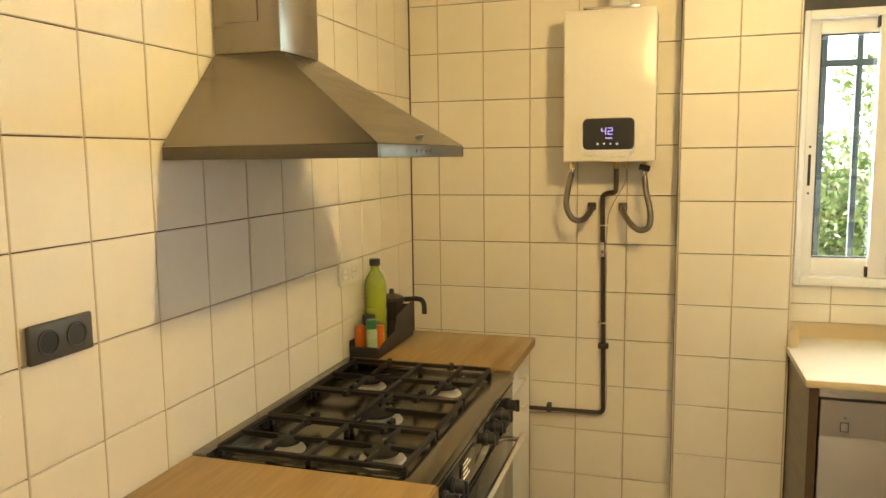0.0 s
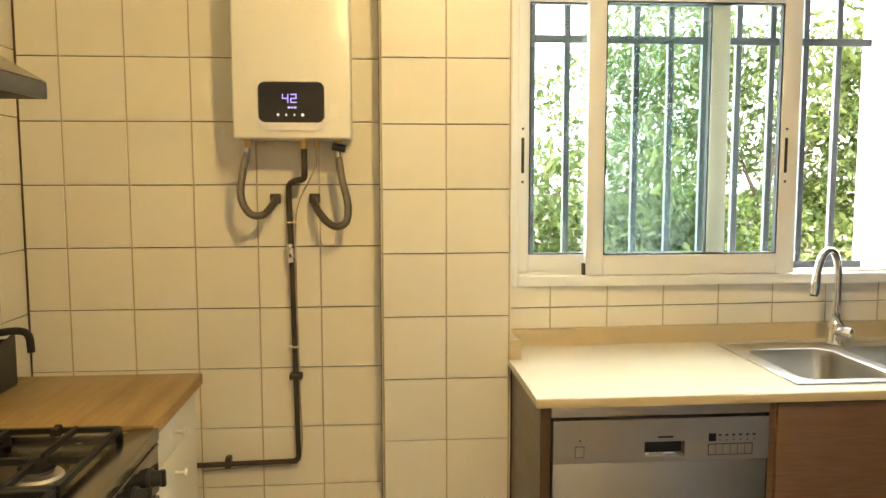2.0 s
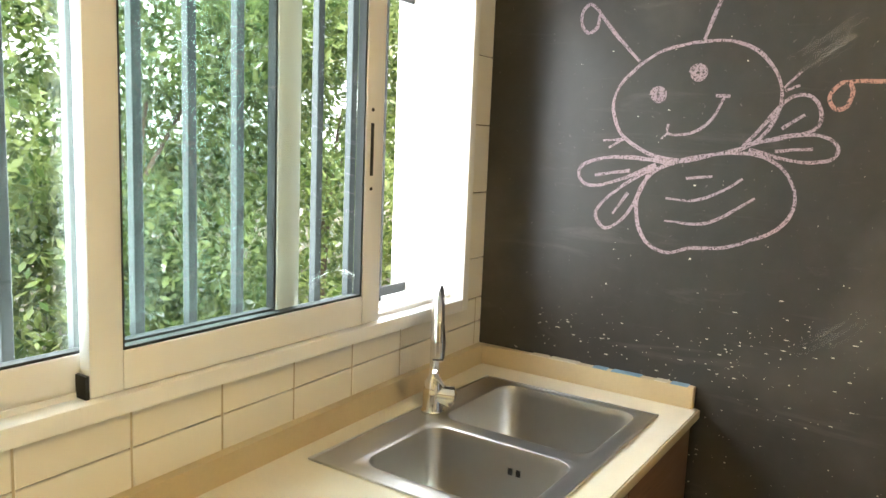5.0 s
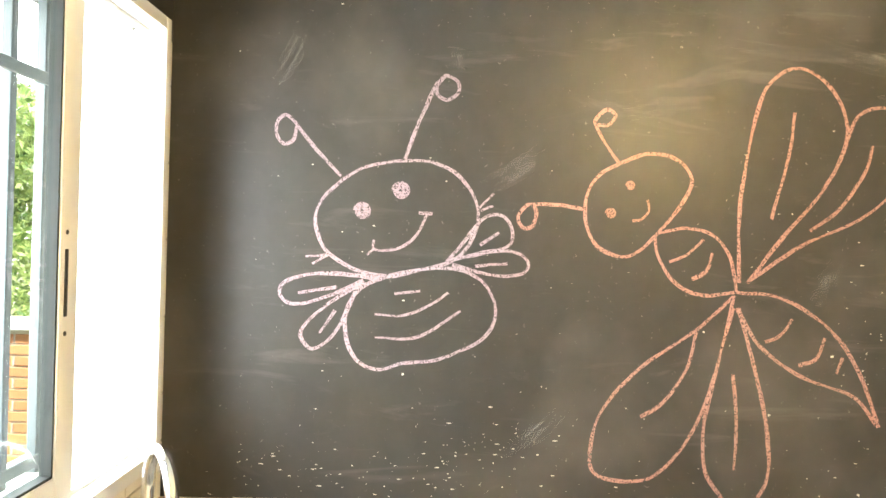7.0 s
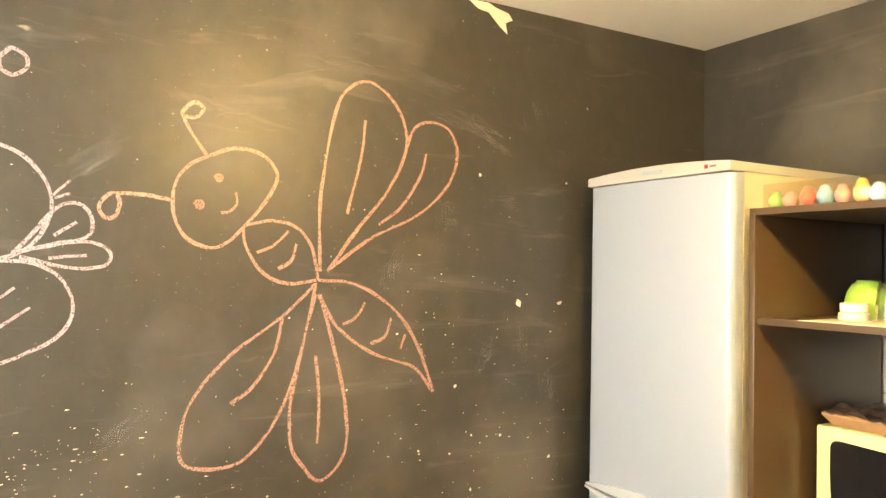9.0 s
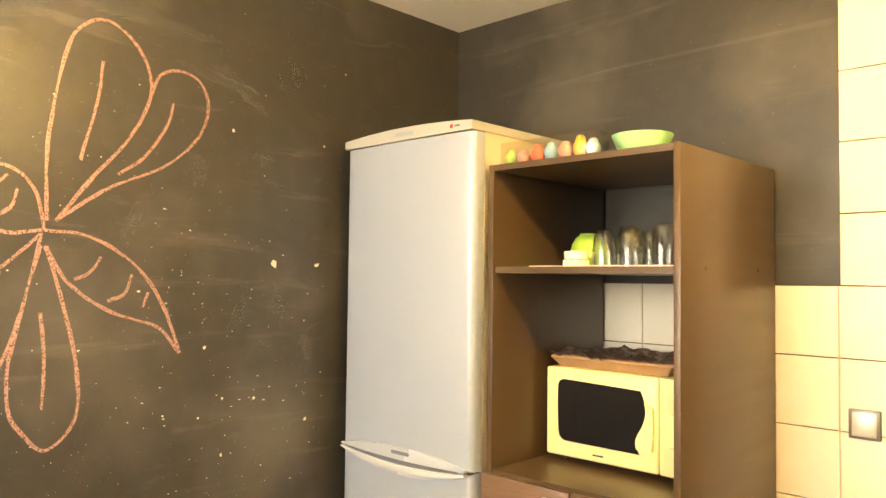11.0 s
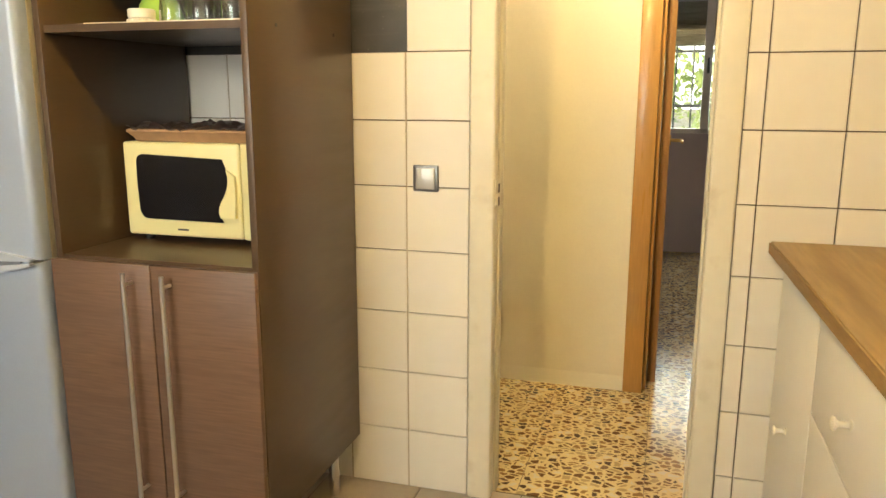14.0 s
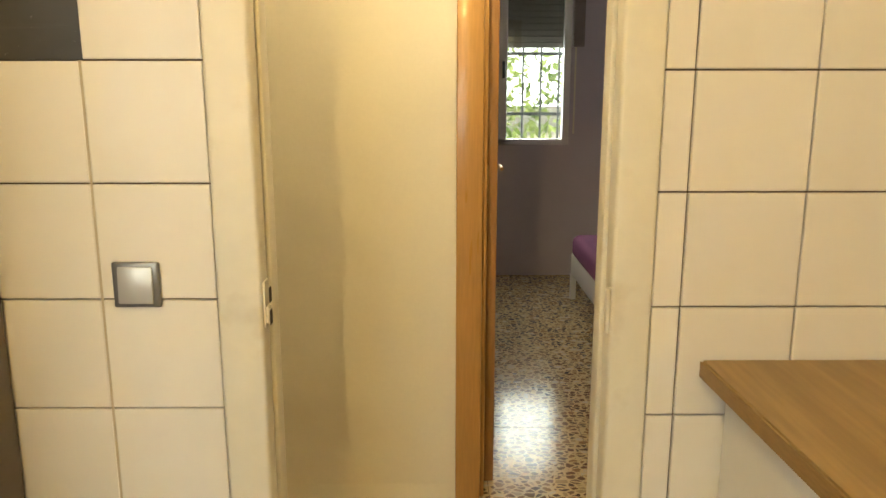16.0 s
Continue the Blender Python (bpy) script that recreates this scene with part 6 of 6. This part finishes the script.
for nd in sm:
    if nd.type == 'TEX_NOISE':
        nd.inputs["Scale"].default_value = 34
    if nd.type == 'MAP_RANGE':
        nd.inputs[1].default_value, nd.inputs[2].default_value, nd.inputs[4].default_value = 0.32, 0.80, 0.30
random.seed(5)
bm = bmesh.new()
for y, z, L, a in ((2.36, 2.03, 0.30, -14), (2.28, 1.98, 0.22, -30), (2.09, 2.09, 0.13, -72), (2.44, 1.73, 0.12, -6), (2.20, 1.78, 0.10, -12), (3.60, 2.10, 0.07, -6), (3.44, 1.83, 0.20, 34), (2.72, 2.14, 0.36, -4), (2.50, 2.12, 0.40, -12),
                   (2.13, 1.31, 0.16, -80), (2.02, 1.16, 0.14, -75), (3.37, 1.14, 0.22, 42), (4.03, 2.09, 0.16, 62), (2.96, 2.08, 0.30, 16), (2.62, 1.55, 0.14, 60), (3.05, 2.00, 0.26, 8), (2.28, 1.29, 0.16, 75)):
    c, s = math.cos(radians(a)), math.sin(radians(a))
    bend = random.uniform(-0.25, 0.25)
    for q in range(12):
        off, l0, l1 = random.gauss(0, 0.016), random.uniform(-0.5, 0.0), random.uniform(0.0, 0.5)
        pts = []
        for k in range(11):
            u = (l0 + (l1 - l0) * k / 10) * L
            w = off + bend * u * u / L + 0.003 * noise.noise(Vector((q, k * 0.3, y)))
            pts.append(Vector((XB - 0.0006 - 0.00002 * q, y - c * u + s * w, z + s * u + c * w)))
        ribbon(bm, pts, random.uniform(0.003, 0.0085))
single("wiped_chalk", bm, M_SMEAR, "pale smears of wiped chalk", "chalk smear", kind="stuff", at=(XB, 2.5, 1.9), smooth=False)
# ---------------------------------------------------------------- lamps
M_BULB = emitter("lit_warm_bulb", (1.0, 0.80, 0.5), 12)
for at, room in (((0.79, 2.66, 2.352), "kitchen"), ((0.40, 0.62, 2.30), "hall")):
    lp = thing("ceiling_lamp", (at[0], at[1], CEIL), "bare warm bulb on a white ceiling rose in the " + room, "lamp")
    part("rose", lathe(bmesh.new(), (at[0], at[1], CEIL - 0.0305), [(0.02, 0), (0.045, 0.008), (0.05, 0.030)], 24), M_WHITE, lp)
    part("socket", rodded((at[0], at[1], at[2] + 0.038), (at[0], at[1], CEIL - 0.028), 0.018, 16), M_WHITE, lp)
    part("bulb", lathe(bmesh.new(), (at[0], at[1], at[2] - 0.036), [(0.004, 0), (0.026, 0.010), (0.036, 0.034), (0.030, 0.058), (0.016, 0.078)], 20), M_BULB, lp)

# ---------------------------------------------------------------- garden outside
M_GROUND = mat("garden_earth", (0.16, 0.13, 0.08), 0.95, grain=0.4, grain_scale=8, stain=(0.10, 0.13, 0.04), stain_scale=0.8)
bm = bmesh.new()
bmesh.ops.create_grid(bm, x_segments=4, y_segments=4, size=400)
bm.transform(Matrix.Translation((0, 0, -0.15)))
single("ground", bm, M_GROUND, "garden earth and grass reaching far away", "ground", kind="structure")


def leafy(name, c1, c2):
    m = bpy.data.materials.new(name)
    m.use_nodes = True
    nn, l = m.node_tree.nodes, m.node_tree.links
    b = nn["Principled BSDF"]
    g, r = nn.new("ShaderNodeNewGeometry"), nn.new("ShaderNodeValToRGB")
    r.color_ramp.elements[0].color, r.color_ramp.elements[1].color = (*c1, 1), (*c2, 1)
    l.new(g.outputs["Random Per Island"], r.inputs[0])
    l.new(r.outputs[0], b.inputs["Base Color"])
    b.inputs["Roughness"].default_value = 0.45
    tr_, mx_ = nn.new("ShaderNodeBsdfTranslucent"), nn.new("ShaderNodeMixShader")
    l.new(r.outputs[0], tr_.inputs[0])
    mx_.inputs[0].default_value = 0.5
    l.new(b.outputs[0], mx_.inputs[1])
    l.new(tr_.outputs[0], mx_.inputs[2])
    l.new(mx_.outputs[0], nn["Material Output"].inputs[0])
    return m


M_LEAF = leafy("hedge_leaf", (0.07, 0.13, 0.028), (0.36, 0.42, 0.14))
M_PETAL_GLINT = mat("white_petal_glint", (0.75, 0.74, 0.66), 0.6)
M_BARK = mat("bark", (0.14, 0.10, 0.07), 0.9, grain=0.4, grain_scale=30, bump=0.6)


def leaf_cloud(name, clumps, n, size, seed, material, label, category):
    rg = np.random.RandomState(seed)
    weights = np.array([c[3] * c[4] * c[5] for c in clumps]) ** 0.75
    which = rg.choice(len(clumps), n, p=weights / weights.sum())
    cl = np.array([c[:6] for c in clumps])[which]
    d = rg.normal(size=(n, 3))
    d /= np.linalg.norm(d, axis=1)[:, None]
    p = cl[:, :3] + d * cl[:, 3:6] * (rg.uniform(0.35, 1.0, n) ** 0.45)[:, None]
    p = p[p[:, 2] > -0.1]
    n = len(p)
    a = rg.normal(size=(n, 3))
    a /= np.linalg.norm(a, axis=1)[:, None]
    b = np.cross(a, rg.normal(size=(n, 3)))
    b /= np.linalg.norm(b, axis=1)[:, None]
    s = size * rg.uniform(0.6, 1.4, n)[:, None]
    quad = np.stack([p - a * s, p - b * s * 0.42, p + a * s, p + b * s * 0.42], 1).reshape(-1, 3)
    me = bpy.data.meshes.new(name)
    me.from_pydata(quad.tolist(), [], np.arange(4 * n).reshape(-1, 4).tolist())
    me.materials.append(material)
    ob = new(name, me)
    return tagged(ob, label, category, "", "stuff")


random.seed(8)
clumps = []
for k in range(210):
    x = random.uniform(-1.0, 9.5)
    top = 1.35 + 1.6 * min(1.0, max(0.0, (x - 1.6) / 1.6)) + 0.15 * math.sin(x * 3.1)
    z = random.uniform(0.1, top)
    clumps.append((x, random.uniform(7.0, 8.2), z, random.uniform(0.35, 0.75), random.uniform(0.3, 0.6), random.uniform(0.25, 0.5)))
leaf_cloud("hedge", clumps, 165000, 0.036, 3, M_LEAF, "dense sunlit green hedge beyond the window", "hedge")
# pale quads are white flowers and also stand for bright leaf highlights
leaf_cloud("hedge_flowers_glints", clumps, 5500, 0.034, 9, M_PETAL_GLINT, "small white flowers and painted leaf highlights over the hedge", "flowers")
clumps = [(random.uniform(-4, 3), random.uniform(-7.0, -6.0), random.uniform(0, 1.6), 0.6, 0.5, 0.5) for k in range(24)]
leaf_cloud("bedroom_hedge", clumps, 7000, 0.06, 6, M_LEAF, "green hedge outside the bedroom window", "hedge")
for k, x in enumerate((1.6, 3.4, 5.3)):
    tr_ = thing("shrub_stem", (x, 7.6, -0.15), "forked brown shrub stem inside the hedge", "shrub", "hedge stems")
    part("trunk", rodded((x, 7.6, -0.15), (x + 0.15, 7.6, 1.2), 0.05, 10, 0.035), M_BARK, tr_)
    for dx in (-0.5, 0.1, 0.6):
        part("limb", rodded((x + 0.15, 7.6, 1.15), (x + 0.15 + dx * 0.6, 7.55, 1.75), 0.02, 8, 0.012), M_BARK, tr_)

M_BRICK = mat("orange_brick", (0.40, 0.17, 0.07), 0.85, grain=0.2, grain_scale=40, rnd=0.18, bump=0.3)
gw = thing("garden_wall", (5.6, 6.3, -0.15), "low orange brick garden wall with a white coping", "wall")
part("core", boxed(5.52, 5.70, 5.2, 6.75, -0.15, 0.98), mat("mortar", (0.5, 0.45, 0.38), 0.9, grain=0.1), gw, smooth=False)
part("coping", boxed(5.46, 5.76, 5.17, 6.79, 0.981, 1.04, 0.008), M_RENDER, gw)
brick_me = mesh_of("brick", boxed(-0.012, 0.0, -0.118, 0.118, -0.031, 0.031, 0.004, 1), M_BRICK)
for r in range(15):
    for c in range(6):
        y = 5.32 + 0.25 * c + (0.125 if r % 2 else 0)
        if y > 6.70:
            continue
        o = new("brick", brick_me)
        o.parent = gw
        o.location = Vector((5.52, y, -0.11 + 0.0735 * r)) - Vector((5.6, 6.3, -0.15))

# added glowing sheets turn the blue sky to overexposed white
M_SKYGLOW = emitter("glowing_white_sky", (1.0, 1.0, 0.98), 1.1)
for y in (75, -75):
    bm = bmesh.new()
    bmesh.ops.create_grid(bm, x_segments=2, y_segments=2, size=1)
    bm.transform(Matrix.Translation((0, y, 35)) @ Matrix.Rotation(radians(90), 4, 'X') @ Matrix.Diagonal((160, 50, 1, 1)))
    single("backdrop", bm, M_SKYGLOW, "glowing white sheet standing in for the overexposed sky", "backdrop", kind="structure", smooth=False)

# ---------------------------------------------------------------- tiles
M_FILLER = mat("beige_joint_filler", (0.50, 0.42, 0.295), 0.85, grain=0.12, grain_scale=60)
TILE = {}
random.seed(2)


def tile_mesh(w, h, axis):
    key = (round(w, 3), round(h, 3), axis)
    if key not in TILE:
        # front of the tile looks along -y, sized w by h, slightly rounded edges
        b, t = 0.0018, 0.008
        v = [(-w / 2, t, -h / 2), (w / 2, t, -h / 2), (w / 2, t, h / 2), (-w / 2, t, h / 2),
             (-w / 2, 0.0012, -h / 2), (w / 2, 0.0012, -h / 2), (w / 2, 0.0012, h / 2), (-w / 2, 0.0012, h / 2),
             (-w / 2 + b, 0, -h / 2 + b), (w / 2 - b, 0, -h / 2 + b), (w / 2 - b, 0, h / 2 - b), (-w / 2 + b, 0, h / 2 - b)]
        f = [(8, 9, 10, 11)]
        for k in range(4):
            q = (k + 1) % 4
            f += [(4 + k, 4 + q, 8 + q, 8 + k), (k, q, 4 + q, 4 + k)]
        me = bpy.data.meshes.new("tile")
        me.from_pydata(v, [], f)
        me.materials.append(M_TILE if axis != "floor" else M_FLOOR)
        TILE[key] = me
    return TILE[key]


def cuts(lo, hi, phase, step):
    out = [lo]
    k = math.ceil((lo - phase) / step + 0.02)
    while phase + k * step < hi - 0.004:
        out.append(phase + k * step)
        k += 1
    return out + [hi]


def tiles(parent, face, plane, u0, u1, z0, z1, up, zp, du=0.2, dz=0.2, gu=0.0046, gz=0.0034, skew=0.0, filled=True):
    """Covers a stretch of wall: face is the way it looks."""
    turn = {"-y": 0, "+y": 180, "+x": 90, "-x": -90}[face]
    us, zs = cuts(u0, u1, up, du), cuts(z0, z1, zp, dz)
    for a, b in zip(us, us[1:]):
        for c, d in zip(zs, zs[1:]):
            w, h = b - a - gu, d - c - gz
            if w < 0.006 or h < 0.006:
                continue
            o = new("tile", tile_mesh(w, h, face))
            o.parent = parent
            u, z = (a + b) / 2, (c + d) / 2
            o.location = (u, plane + skew * (u - u0), z) if "y" in face else (plane, u, z)
            o.rotation_euler = (radians(random.gauss(0, 0.12)), 0, radians(turn + random.gauss(0, 0.12)) + skew)
    g = bmesh.new()
    lo, hi = (plane + 0.0016, plane + 0.008) if face[0] == "-" else (plane - 0.008, plane - 0.0016)
    for u in us[1:-1]:
        if "y" in face:
            box(g, u - 0.0026, u + 0.0026, lo + skew * (u - u0), hi + skew * (u - u0), z0, z1)
        else:
            box(g, lo, hi, u - 0.0026, u + 0.0026, z0, z1)
    if len(us) > 2 and filled:
        part("joint_filler", g, M_FILLER, parent, "beige filler in the upright joints", smooth=False)
    else:
        g.free()


tiles(wall_west, "+x", XS - 0.004, YD, YF + 0.008, 0, CEIL, 2.328, 1.442, 0.195, 0.208)
tiles(wall_north, "-y", YF + 0.004, XS, PX0, 0, CEIL, -0.307, 1.438, 0.2, 0.2012)
tiles(pillar, "-y", PY, PX0, PX1, 0, CEIL, 0.696, 1.424, 0.2, 0.201)
tiles(pillar, "-x", PX0, PY + 0.009, YF + 0.005, 0, CEIL, 0.0, 1.424, 0.2, 0.201)
tiles(pillar, "+x", PX1, PY + 0.009, YW, 0, CEIL, 0.0, 1.424, 0.2, 0.201)
tiles(wall_window, "-y", YW, PX1 + 0.001, XB, SZ + 0.055, WZ0 - 0.001, 1.272, 1.014, 0.2025, 0.0735, skew=SKEW)
tiles(wall_window, "-y", skewed(WX1), WX1 + 0.001, XB, WZ0, WZ1, 3.0, 1.214, skew=SKEW)
tiles(wall_south, "+y", YD, DX1 + 0.001, 1.077, 1.4, CEIL, 1.08, 0.0)
tiles(wall_south, "+y", YD, DX1 + 0.001, 1.885, 0, 1.4, 1.08, 0.0)
tiles(wall_south, "+y", YD, XS, DX0 - 0.001, 0, CEIL, 0.083, -0.015, gu=0.0034, filled=False)
# floor tiles
us, vs = cuts(XS, XB, 0.05, 0.33), cuts(YD - 0.05, YW, 1.5, 0.33)
for a, b in zip(us, us[1:]):
    for c, d in zip(vs, vs[1:]):
        if b - a < 0.01 or d - c < 0.01:
            continue
        o = new("floor_tile", tile_mesh(b - a - 0.004, d - c - 0.004, "floor"))
        o.parent = floor
        o.location = ((a + b) / 2, (c + d) / 2, 0.0)
        o.rotation_euler = (radians(-90), 0, 0)
